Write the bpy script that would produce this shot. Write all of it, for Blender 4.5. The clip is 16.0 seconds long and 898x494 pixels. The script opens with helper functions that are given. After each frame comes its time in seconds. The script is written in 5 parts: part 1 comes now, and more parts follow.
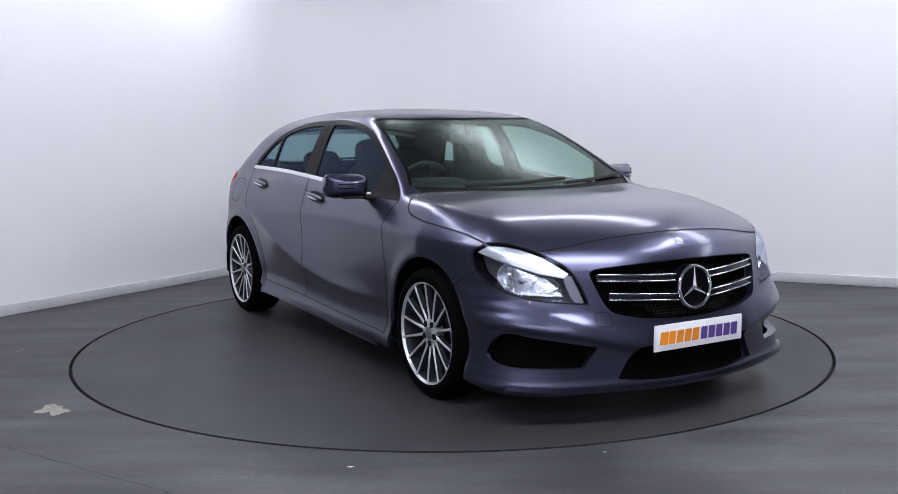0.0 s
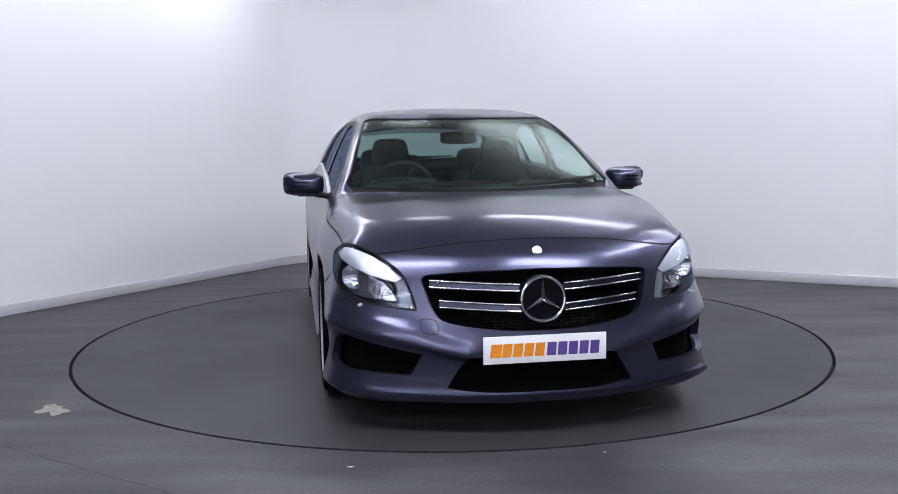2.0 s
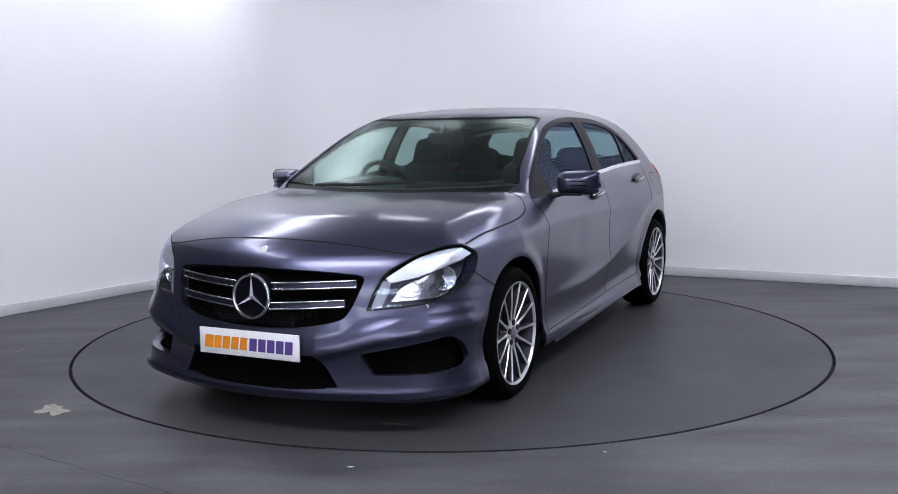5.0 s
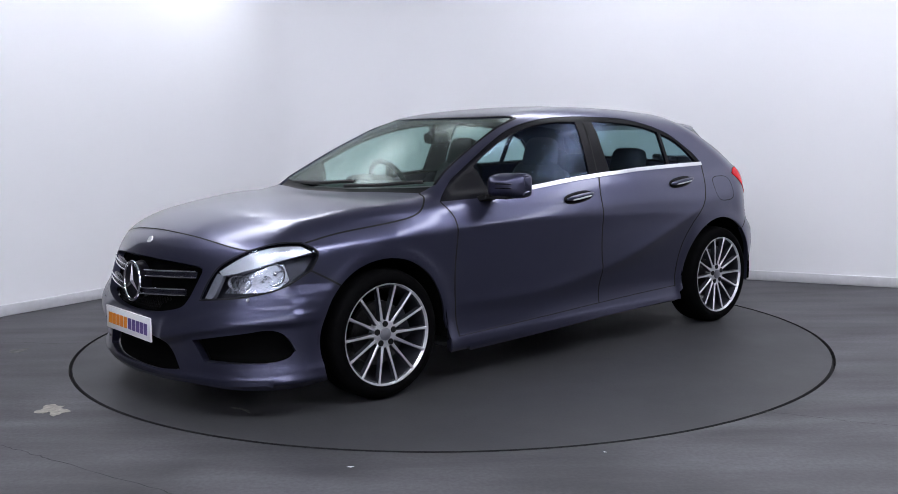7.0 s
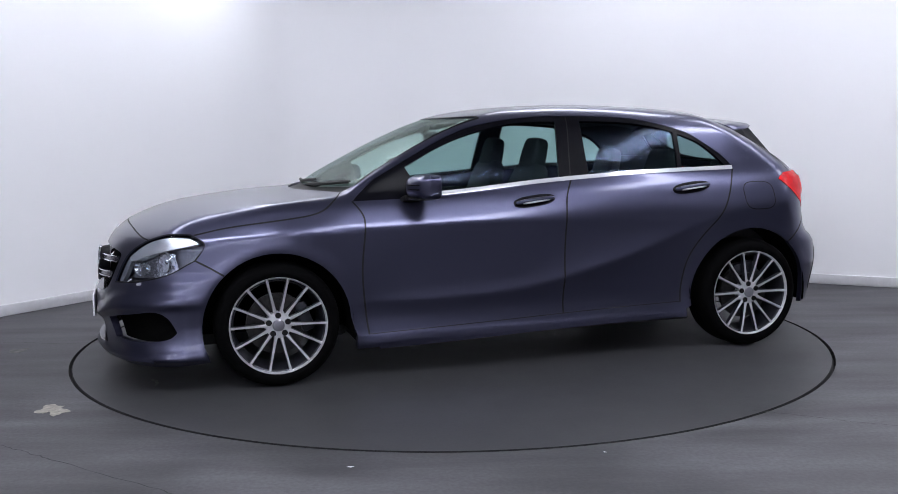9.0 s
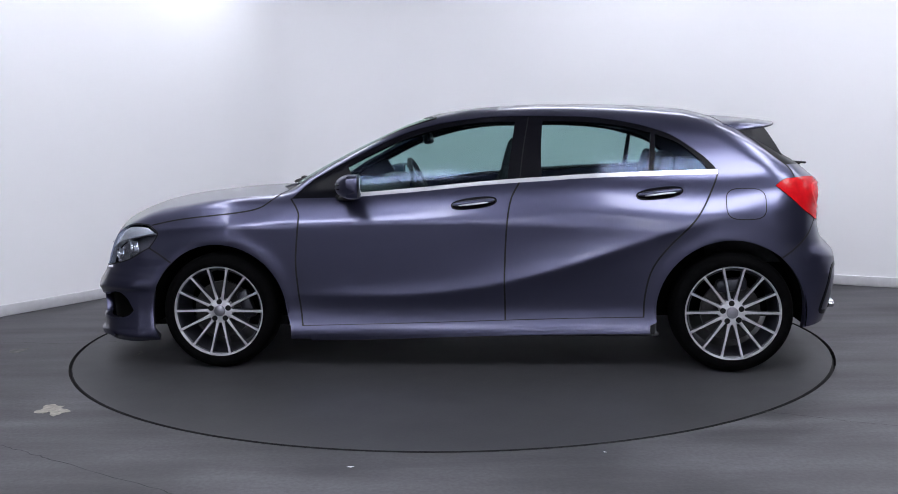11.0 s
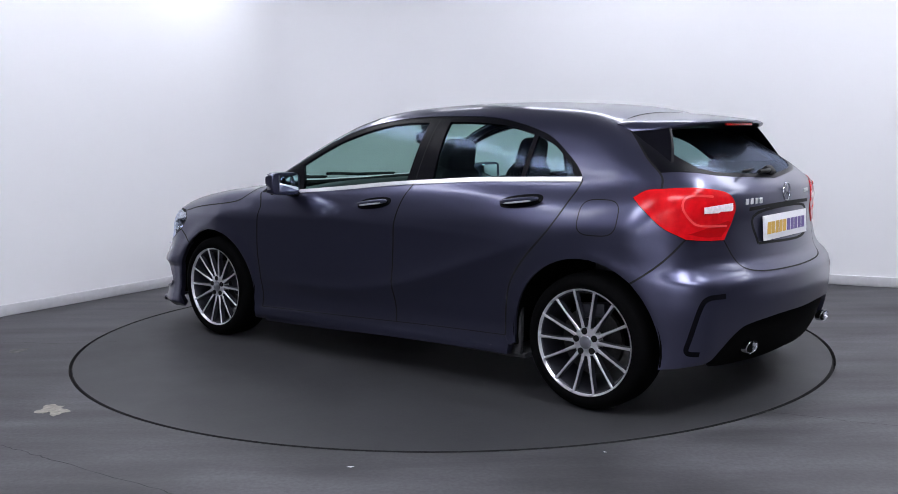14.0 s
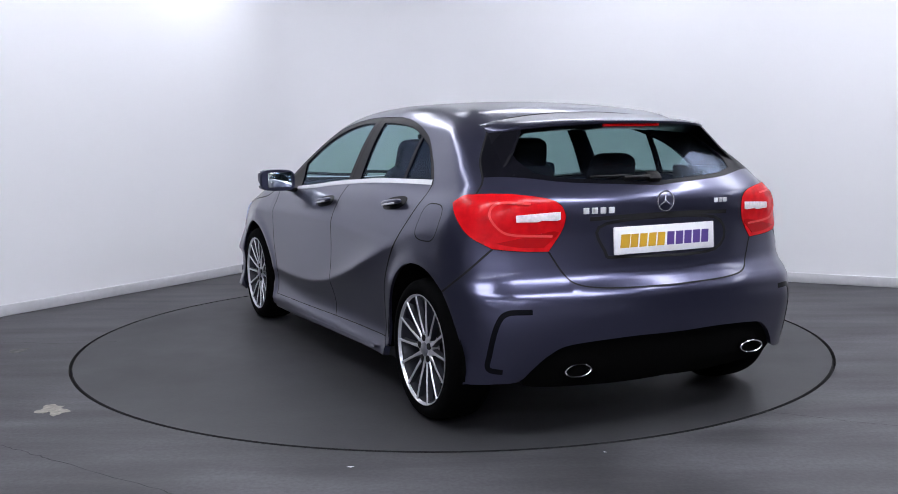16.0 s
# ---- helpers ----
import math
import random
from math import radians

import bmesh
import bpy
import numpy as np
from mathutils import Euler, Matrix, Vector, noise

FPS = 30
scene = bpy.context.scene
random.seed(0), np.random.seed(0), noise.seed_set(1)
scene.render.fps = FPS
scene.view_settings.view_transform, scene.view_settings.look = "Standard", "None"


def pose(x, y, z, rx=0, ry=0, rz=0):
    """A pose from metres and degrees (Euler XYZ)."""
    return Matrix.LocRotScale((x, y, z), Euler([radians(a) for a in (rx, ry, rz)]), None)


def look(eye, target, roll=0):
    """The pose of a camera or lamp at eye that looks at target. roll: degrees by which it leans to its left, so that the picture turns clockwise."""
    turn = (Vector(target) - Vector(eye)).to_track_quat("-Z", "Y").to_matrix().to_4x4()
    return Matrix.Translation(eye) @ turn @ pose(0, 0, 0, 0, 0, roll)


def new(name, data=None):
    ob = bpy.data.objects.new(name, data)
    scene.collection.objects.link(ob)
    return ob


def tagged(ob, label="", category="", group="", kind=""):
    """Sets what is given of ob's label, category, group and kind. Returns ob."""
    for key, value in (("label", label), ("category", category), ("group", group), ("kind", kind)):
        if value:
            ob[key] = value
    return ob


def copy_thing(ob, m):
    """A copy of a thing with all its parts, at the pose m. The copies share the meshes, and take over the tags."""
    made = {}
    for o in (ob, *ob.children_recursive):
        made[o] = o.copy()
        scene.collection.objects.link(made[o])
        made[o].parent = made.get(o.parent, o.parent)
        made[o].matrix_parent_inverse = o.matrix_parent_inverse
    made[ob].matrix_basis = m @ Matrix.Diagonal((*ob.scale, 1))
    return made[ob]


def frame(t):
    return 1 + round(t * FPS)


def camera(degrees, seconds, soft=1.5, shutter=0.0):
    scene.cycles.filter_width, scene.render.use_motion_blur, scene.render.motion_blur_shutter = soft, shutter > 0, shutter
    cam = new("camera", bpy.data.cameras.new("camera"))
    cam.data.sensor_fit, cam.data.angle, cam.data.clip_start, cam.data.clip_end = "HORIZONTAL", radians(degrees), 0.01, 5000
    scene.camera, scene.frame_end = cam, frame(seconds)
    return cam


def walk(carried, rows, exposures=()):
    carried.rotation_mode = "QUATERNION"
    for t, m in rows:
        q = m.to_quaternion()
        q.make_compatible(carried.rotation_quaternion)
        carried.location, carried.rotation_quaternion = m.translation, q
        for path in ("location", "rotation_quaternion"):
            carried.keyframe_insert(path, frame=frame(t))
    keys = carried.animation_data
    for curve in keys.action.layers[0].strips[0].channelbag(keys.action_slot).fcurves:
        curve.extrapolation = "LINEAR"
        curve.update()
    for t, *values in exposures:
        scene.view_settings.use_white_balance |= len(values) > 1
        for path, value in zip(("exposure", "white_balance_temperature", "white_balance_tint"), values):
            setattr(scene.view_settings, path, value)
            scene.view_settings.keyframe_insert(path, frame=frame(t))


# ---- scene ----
from mathutils.geometry import delaunay_2d_cdt as delaunay

# ---- camera: on a stand, still ----
cam = camera(50.37, 16.0, soft=0.9)
EYE = (0.0, -5.923, 1.2585)
AIM = look(EYE, (-0.0015, -4.9296, 1.1408), -0.734)
walk(cam, [(0, AIM), (16, AIM)])

# ---- light and exposure ----
world = bpy.data.worlds.new("world")
scene.world = world
world.use_nodes = True
world.node_tree.nodes["Background"].inputs[0].default_value = (0.8, 0.85, 1.0, 1)
world.node_tree.nodes["Background"].inputs[1].default_value = 0.005
scene.view_settings.exposure = 0.0
LAMP, WASH = 20.0, 9.7


# ---- materials ----
def material(name, color, rough=0.5, metal=0.0, grain=0.0, scale=40.0, stain=0.0, stain_scale=1.5, bump=0.0, coat=0.0, spec=0.5, emit=0.0, streak=0.0):
    """A Principled material with fine grain, broad stains and relief."""
    m = bpy.data.materials.new(name)
    m.use_nodes = True
    t, n = m.node_tree, m.node_tree.nodes
    b = n["Principled BSDF"]
    b.inputs["Roughness"].default_value, b.inputs["Metallic"].default_value = rough, metal
    b.inputs["Coat Weight"].default_value, b.inputs["Coat Roughness"].default_value = coat, 0.04
    b.inputs["Specular IOR Level"].default_value = spec
    b.inputs["Base Color"].default_value = (*color, 1)
    if emit:
        b.inputs["Emission Color"].default_value, b.inputs["Emission Strength"].default_value = (*color, 1), emit
    if grain or stain or bump:
        co = n.new("ShaderNodeTexCoord")
        fine, broad = n.new("ShaderNodeTexNoise"), n.new("ShaderNodeTexNoise")
        fine.inputs["Scale"].default_value, broad.inputs["Scale"].default_value = scale, stain_scale
        fine.inputs["Detail"].default_value, broad.inputs["Detail"].default_value = 4, 6
        broad.inputs["Roughness"].default_value = 0.62
        for x in (fine, broad):
            t.links.new(co.outputs["Object"], x.inputs["Vector"])
        last = None
        long = n.new("ShaderNodeTexNoise")
        long.inputs["Scale"].default_value, long.inputs["Detail"].default_value = 1.0, 5
        turn = n.new("ShaderNodeMapping")
        turn.inputs["Rotation"].default_value, turn.inputs["Scale"].default_value = (0, 0, 0.15), (0.9, 4.5, 1)
        t.links.new(co.outputs["Object"], turn.inputs[0])
        t.links.new(turn.outputs[0], long.inputs["Vector"])
        for tex, amount in ((fine, grain), (broad, stain), (long, streak)):
            if not amount:
                continue
            ramp = n.new("ShaderNodeMapRange")
            ramp.inputs[1].default_value, ramp.inputs[2].default_value = 0.3, 0.7
            ramp.inputs[3].default_value, ramp.inputs[4].default_value = 1 - amount, 1 + amount
            t.links.new(tex.outputs["Fac"], ramp.inputs[0])
            mul = n.new("ShaderNodeVectorMath")
            mul.operation = "SCALE"
            if last is None:
                mul.inputs[0].default_value = color
            else:
                t.links.new(last, mul.inputs[0])
            t.links.new(ramp.outputs[0], mul.inputs["Scale"])
            last = mul.outputs[0]
        if last is not None:
            t.links.new(last, b.inputs["Base Color"])
        if stain:
            rr = n.new("ShaderNodeMapRange")
            rr.inputs[1].default_value, rr.inputs[2].default_value = 0.3, 0.7
            rr.inputs[3].default_value, rr.inputs[4].default_value = rough * 0.85, min(1, rough * 1.2)
            t.links.new(broad.outputs["Fac"], rr.inputs[0])
            t.links.new(rr.outputs[0], b.inputs["Roughness"])
        if bump:
            bp = n.new("ShaderNodeBump")
            bp.inputs["Strength"].default_value, bp.inputs["Distance"].default_value = bump, 0.004
            t.links.new(fine.outputs["Fac"], bp.inputs["Height"])
            t.links.new(bp.outputs[0], b.inputs["Normal"])
    return m


def pane_material(name, tint, gloss=1.0, base=0.03, rough=0.12, sheen=(0.42, 0.52, 0.78)):
    """Tinted glass: sees through, with a mirror sheen that grows at grazing angles."""
    m = bpy.data.materials.new(name)
    m.use_nodes = True
    t, n = m.node_tree, m.node_tree.nodes
    n.remove(n["Principled BSDF"])
    clear, shine, mix, facing = n.new("ShaderNodeBsdfTransparent"), n.new("ShaderNodeBsdfGlossy"), n.new("ShaderNodeMixShader"), n.new("ShaderNodeLayerWeight")
    power, grow = n.new("ShaderNodeMath"), n.new("ShaderNodeMath")
    clear.inputs[0].default_value = (*tint, 1)
    shine.inputs["Roughness"].default_value = rough
    # the sheen colour puts bluish or greenish reflected light into the gloss
    shine.inputs[0].default_value = (*[c * gloss for c in sheen], 1)
    facing.inputs["Blend"].default_value = 0.5
    power.operation, grow.operation = "POWER", "MULTIPLY_ADD"
    power.inputs[1].default_value, grow.inputs[1].default_value, grow.inputs[2].default_value = 5.0, 0.5, base
    t.links.new(facing.outputs["Facing"], power.inputs[0])
    t.links.new(power.outputs[0], grow.inputs[0])
    t.links.new(grow.outputs[0], mix.inputs[0])
    t.links.new(clear.outputs[0], mix.inputs[1])
    t.links.new(shine.outputs[0], mix.inputs[2])
    t.links.new(mix.outputs[0], n["Material Output"].inputs[0])
    return m


def metallic_paint(name):
    """Grey metallic lacquer: flakes under a clear coat."""
    m = material(name, (0.068, 0.070, 0.118), 0.30, 0.86, grain=0.10, scale=900, coat=0.7)
    b = m.node_tree.nodes["Principled BSDF"]
    b.inputs["Coat Roughness"].default_value = 0.13
    b.inputs["Coat IOR"].default_value = 1.38
    b.inputs["Specular IOR Level"].default_value = 0.3
    return m


PAINT = metallic_paint("grey_metallic_paint")
BLACK = material("black_plastic", (0.004, 0.004, 0.0045), 0.55, bump=0.1, scale=300, spec=0.25)
GLOSS_BLACK = material("gloss_black_trim", (0.004, 0.004, 0.006), 0.30, spec=0.06)
# near-black for joints, also for shade painted into grooves and recesses
SEAM = material("shut_line_and_shade", (0.003, 0.003, 0.004), 0.9)
CHROME = material("chrome", (0.80, 0.81, 0.84), 0.10, 1.0)
SATIN = material("satin_silver", (0.66, 0.67, 0.72), 0.30, 0.6, grain=0.05, scale=200)
ALLOY = material("machined_alloy", (0.58, 0.58, 0.61), 0.30, 0.6, grain=0.06, scale=260)
ALLOY_DARK = material("grey_alloy_paint", (0.030, 0.031, 0.040), 0.4, 0.5, grain=0.1, scale=60)
IRON = material("brake_iron", (0.05, 0.048, 0.048), 0.4, 0.8, grain=0.2, scale=60)
RUBBER = material("tyre_rubber", (0.0022, 0.0022, 0.0024), 0.8, grain=0.2, scale=90, bump=0.2, spec=0.03)
# darker than the plastic, so openings look deeply shaded by colour
VOID = material("shade_black", (0.002, 0.002, 0.002), 0.95, spec=0.05)
RED_LENS = material("red_lens", (0.56, 0.006, 0.010), 0.22, coat=0.08, spec=0.12, grain=0.15, scale=25)
RED_BRIGHT = material("bright_red_lens", (0.72, 0.06, 0.06), 0.2, coat=0.1, spec=0.2)
RED_DEEP = material("deep_red_lens", (0.36, 0.004, 0.006), 0.2, coat=0.08, spec=0.12)
CLEAR_LENS = material("frosted_lens", (0.80, 0.72, 0.73), 0.14, 0.0, coat=0.6, grain=0.12, scale=70)
LAMP_BACK = material("lamp_housing", (0.20, 0.205, 0.23), 0.25, 0.3, grain=0.1, scale=80)
REFLECTOR = material("reflector", (0.84, 0.86, 0.90), 0.06, 0.86, bump=0.5, scale=45)
LETTERS = material("silver_lettering", (0.72, 0.73, 0.76), 0.25, 0.3)
TRIM = material("bright_trim", (0.86, 0.87, 0.90), 0.16, 0.45)
BAR = material("dark_silver_bar", (0.05, 0.05, 0.075), 0.25, 0.8)
INDICATOR = material("ribbed_lens", (0.60, 0.61, 0.65), 0.22, 0.6, bump=0.6, scale=120)
LAMP_DARK = material("dark_lamp_housing", (0.10, 0.10, 0.12), 0.35, 0.3, grain=0.1, scale=80)
FACET = material("faceted_reflector", (0.66, 0.67, 0.71), 0.12, 0.95, grain=0.1, scale=38, bump=1.0)
CAP = material("grey_wheel_cap", (0.22, 0.22, 0.25), 0.3, 0.6)
PLATE = material("white_plate", (0.78, 0.78, 0.80), 0.3, grain=0.03, scale=60)
ORANGE = material("orange_print", (0.80, 0.26, 0.012), 0.35)
GOLD = material("gold_print", (0.62, 0.36, 0.03), 0.35)
PURPLE = material("purple_print", (0.095, 0.055, 0.24), 0.35)
SEAT = material("dark_seat_cloth", (0.012, 0.012, 0.014), 0.8, grain=0.25, scale=120, bump=0.3)
DASH = material("dark_dash_plastic", (0.020, 0.021, 0.024), 0.5, grain=0.15, scale=200, bump=0.2)
LINER = material("dark_lining", (0.03, 0.031, 0.034), 0.9, grain=0.2, scale=50)
HEADLINE = material("roof_lining", (0.12, 0.125, 0.13), 0.9, grain=0.1, scale=80)
WINDOW = pane_material("tinted_window_glass", (0.56, 0.72, 0.70))
SCREEN = pane_material("windscreen_glass", (0.56, 0.70, 0.64), 1.1, 0.07, 0.25, (0.66, 0.76, 0.70))
DARK_WINDOW = pane_material("rear_window_glass", (0.42, 0.54, 0.54), 1.0, 0.07, 0.2, (0.48, 0.56, 0.74))
COVER = pane_material("clear_lamp_cover", (0.93, 0.95, 0.98), 1.2, 0.03, 0.05)
MIRROR = material("mirror_glass", (0.75, 0.82, 0.84), 0.02, 1.0)
WALL = material("white_wall_paint", (0.80, 0.80, 0.815), 0.6, stain=0.015, stain_scale=0.6)
# for walls out of view, dark so the car's sides reflect little
WALL_DARK = material("unseen_dark_wall", (0.035, 0.035, 0.04), 0.8, grain=0.1, scale=20, stain=0.1)
WALL_BACK = material("unseen_pale_wall", (0.76, 0.76, 0.79), 0.7, grain=0.05, scale=20, stain=0.1)
SKIRT = material("grey_skirting_paint", (0.54, 0.54, 0.56), 0.45, grain=0.04, scale=20)
CEILING = material("ceiling_paint", (0.55, 0.56, 0.58), 0.8, grain=0.03, scale=20)
FLOOR = material("grey_floor_paint", (0.058, 0.057, 0.062), 0.5, grain=0.16, scale=55, stain=0.46, stain_scale=1.3, bump=0.12, streak=0.42, spec=0.22)
# darker than the floor: part of the car's shadow is in this colour
DISC = material("shaded_turntable_paint", (0.037, 0.037, 0.040), 0.45, grain=0.06, scale=70, stain=0.10, stain_scale=0.7, bump=0.08, spec=0.2)
SCUFF = material("bare_concrete_scuff", (0.26, 0.245, 0.21), 0.8, grain=0.3, scale=40)
DUST = material("dust_smear", (0.10, 0.098, 0.092), 0.7, grain=0.4, scale=25)
CRACK = material("floor_crack", (0.025, 0.025, 0.027), 0.8)
SPECK = material("white_speck", (0.75, 0.75, 0.75), 0.6)
GLOW_WALL = material("wall_washer_panel", (0.925, 0.948, 1.06), 0.5, emit=WASH)
GLOW = material("light_panel", (0.925, 0.948, 1.06), 0.5, emit=LAMP)
FIXTURE = material("fixture_white", (0.75, 0.75, 0.75), 0.5)


# ---- mesh helpers ----
def part(name, bm, mats, parent=None, label="", smooth=30):
    me = bpy.data.meshes.new(name)
    bm.normal_update()
    bm.to_mesh(me)
    bm.free()
    for m in mats if isinstance(mats, (list, tuple)) else [mats]:
        me.materials.append(m)
    if smooth:
        me.polygons.foreach_set("use_smooth", [True] * len(me.polygons))
        me.set_sharp_from_angle(angle=radians(smooth))
    ob = new(name, me)
    ob.parent = parent
    return tagged(ob, label)


def box(bm, size, at=(0, 0, 0), turn=(0, 0, 0), bevel=0.0, segments=2):
    r = bmesh.ops.create_cube(bm, size=1, matrix=pose(*at, *turn) @ Matrix.Diagonal((*size, 1)))
    if bevel:
        es = list({e for v in r["verts"] for e in v.link_edges})
        bmesh.ops.bevel(bm, geom=es, offset=bevel, segments=segments, affect="EDGES", profile=0.5)
    return bm


def tube(bm, r0, r1, depth, m, n=32):
    bmesh.ops.create_cone(bm, cap_ends=True, segments=n, radius1=r0, radius2=r1, depth=depth, matrix=m)
    return bm


def lathe(bm, profile, n=64, mat=0):
    """Turn (radius, y) points about the y axis."""
    rings = []
    for k in range(n):
        a = 2 * math.pi * k / n
        rings.append([bm.verts.new((r * math.cos(a), y, r * math.sin(a))) for r, y in profile])
    for k in range(n):
        for j in range(len(profile) - 1):
            f = bm.faces.new((rings[k][j], rings[k][j + 1], rings[(k + 1) % n][j + 1], rings[(k + 1) % n][j]))
            f.material_index = mat
    return bm


def ring(bm, R, r, m, n=40, k=10):
    """A torus in the local xy plane."""
    v = [[bm.verts.new(m @ Vector(((R + r * math.cos(b)) * math.cos(a), (R + r * math.cos(b)) * math.sin(a), r * math.sin(b))))
          for b in [2 * math.pi * j / k for j in range(k)]] for a in [2 * math.pi * i / n for i in range(n)]]
    for i in range(n):
        for j in range(k):
            bm.faces.new((v[i][j], v[(i + 1) % n][j], v[(i + 1) % n][(j + 1) % k], v[i][(j + 1) % k]))
    return bm


def pillow(bm, size, at=(0, 0, 0), turn=(0, 0, 0), power=0.45, n=20, taper=0.0):
    """A rounded block: a sphere squared off; taper narrows it towards its top."""
    r = bmesh.ops.create_uvsphere(bm, u_segments=n * 2, v_segments=n, radius=1)
    m = pose(*at, *turn)
    for v in r["verts"]:
        c = [math.copysign(abs(q) ** power, q) * s / 2 for q, s in zip(v.co, size)]
        k = 1 - taper * (c[2] / size[2] + 0.5)
        v.co = m @ Vector((c[0] * k, c[1] * k, c[2]))
    return bm


# ---- the studio: a white corner, a painted floor and a turntable ----
R_DISC, R_HOLE = 2.234, 2.251
CORNER, LEFT_END, RIGHT_END = Vector((-1.243, 3.998)), Vector((-8.0, -6.914)), Vector((10.0, -1.702))
BACK_L, BACK_R = Vector((-8.0, -9.0)), Vector((10.0, -9.0))
HIGH = 3.5


def wall(name, a, b, mat, label, skirting=True):
    """A wall 0.15 m thick, its face on the line a-b, the room to the right of the way from a to b."""
    way = (b - a).normalized()
    out = Vector((-way.y, way.x))
    bm = bmesh.new()
    e = way * 0.15
    q = [a - e, b + e, b + e + out * 0.15, a - e + out * 0.15]
    lo, hi = [bm.verts.new((*p, -0.05)) for p in q], [bm.verts.new((*p, HIGH)) for p in q]
    bm.faces.new(lo[::-1]), bm.faces.new(hi)
    for i in range(4):
        bm.faces.new((lo[i], lo[(i + 1) % 4], hi[(i + 1) % 4], hi[i]))
    tagged(part(name, bm, mat, smooth=0), label, "wall", kind="structure")
    if skirting:
        bm = bmesh.new()
        mid, length = (a + b) / 2 - out * 0.007, (b - a).length
        box(bm, (length, 0.014, 0.080), (mid.x, mid.y, 0.0402), (0, 0, math.degrees(math.atan2(way.y, way.x))), 0.004)
        tagged(part("baseboard", bm, SKIRT), "low grey painted skirting board along the wall", "skirting", kind="structure")


def cove(radius):
    """The rounded inside corner between the two white walls, with its skirting."""
    u, v = (LEFT_END - CORNER).normalized(), (RIGHT_END - CORNER).normalized()
    half = math.acos(max(-1, min(1, u.dot(v)))) / 2
    reach = radius / math.tan(half)
    mid = CORNER + (u + v).normalized() * radius / math.sin(half)
    p, q = CORNER + u * reach - mid, CORNER + v * reach - mid
    a0, a1 = math.atan2(p.y, p.x), math.atan2(q.y, q.x)
    if a0 - a1 > math.pi:
        a1 += 2 * math.pi
    if a1 - a0 > math.pi:
        a0 += 2 * math.pi
    for name, mat, r, lo, hi, label, cat in (("wall_corner", WALL, radius - 0.002, -0.05, HIGH, "rounded white corner between the studio walls", "wall"),
                                             ("baseboard", SKIRT, radius - 0.015, 0.001, 0.080, "low grey painted skirting board along the wall", "skirting")):
        bm = bmesh.new()
        ring_pts = [mid + Vector((math.cos(a0 + (a1 - a0) * k / 32), math.sin(a0 + (a1 - a0) * k / 32))) * r for k in range(33)]
        back = CORNER + (CORNER - mid).normalized() * 0.02
        rows = [[bm.verts.new((*p, z)) for p in ring_pts + [back]] for z in (lo, hi)]
        for i in range(34):
            j = (i + 1) % 34
            bm.faces.new((rows[0][i], rows[0][j], rows[1][j], rows[1][i]))
        bm.faces.new(rows[1]), bm.faces.new(rows[0][::-1])
        bmesh.ops.recalc_face_normals(bm, faces=bm.faces)
        tagged(part(name, bm, mat, smooth=30), label, cat, kind="structure")


cove(0.9)
SPLIT = CORNER + (LEFT_END - CORNER) * 0.302
wall("wall_west", SPLIT, CORNER, WALL, "plain white painted studio wall")
# unseen stretch, added dark to keep white wall out of the flank's reflection
wall("wall_west_front", LEFT_END, SPLIT - (CORNER - LEFT_END).normalized() * 0.302, WALL_DARK, "unseen dark wall added to darken reflections in the flank", False)
wall("wall_north", CORNER, RIGHT_END, WALL, "plain white painted studio wall")
# unseen, added dark so the doors mirror a dim room
wall("wall_east", RIGHT_END, BACK_R, WALL_DARK, "unseen dark wall added to darken reflections in the doors", False)
# unseen closing walls, kept pale to reflect light onto the nose
wall("wall_south", BACK_R, BACK_L, WALL_BACK, "unseen pale wall added behind the stand to bounce light", False)
wall("wall_southwest", BACK_L, LEFT_END, WALL_BACK, "unseen pale wall added behind the stand to bounce light", False)

bm = bmesh.new()
outer = [LEFT_END, CORNER, RIGHT_END, BACK_R, BACK_L]
n = 180
inner = [bm.verts.new((R_HOLE * math.cos(2 * math.pi * k / n), R_HOLE * math.sin(2 * math.pi * k / n), 0)) for k in range(n)]
low = [bm.verts.new((v.co.x, v.co.y, -0.04)) for v in inner]


def to_edge(a):
    """Where a ray from the middle leaves the room's outline."""
    d = Vector((math.cos(a), math.sin(a)))
    best = 99
    for i in range(len(outer)):
        p, q = outer[i], outer[(i + 1) % len(outer)]
        e = q - p
        den = d.x * e.y - d.y * e.x
        if abs(den) > 1e-9:
            s, u = (p.x * e.y - p.y * e.x) / den, (p.x * d.y - p.y * d.x) / den
            if s > 0 and -1e-6 <= u <= 1 + 1e-6:
                best = min(best, s)
    return d * (best + 0.1)


rim_pts = [bm.verts.new((*to_edge(2 * math.pi * k / n), 0)) for k in range(n)]
for k in range(n):
    j = (k + 1) % n
    bm.faces.new((inner[k], rim_pts[k], rim_pts[j], inner[j]))
    bm.faces.new((low[k], inner[k], inner[j], low[j])).material_index = 1
bm.faces.new(low).material_index = 1
floor = tagged(part("floor", bm, [FLOOR, SEAM], smooth=0), "worn grey painted concrete studio floor", "floor", kind="structure")

bm = bmesh.new()
rows = [[bm.verts.new((*(to_edge(2 * math.pi * k / n)), HIGH + dz)) for k in range(n)] for dz in (0, 0.1)]
bm.faces.new(rows[0][::-1]), bm.faces.new(rows[1])
tagged(part("ceiling", bm, CEILING, smooth=0), "plain pale ceiling over the stand", "ceiling", kind="structure")

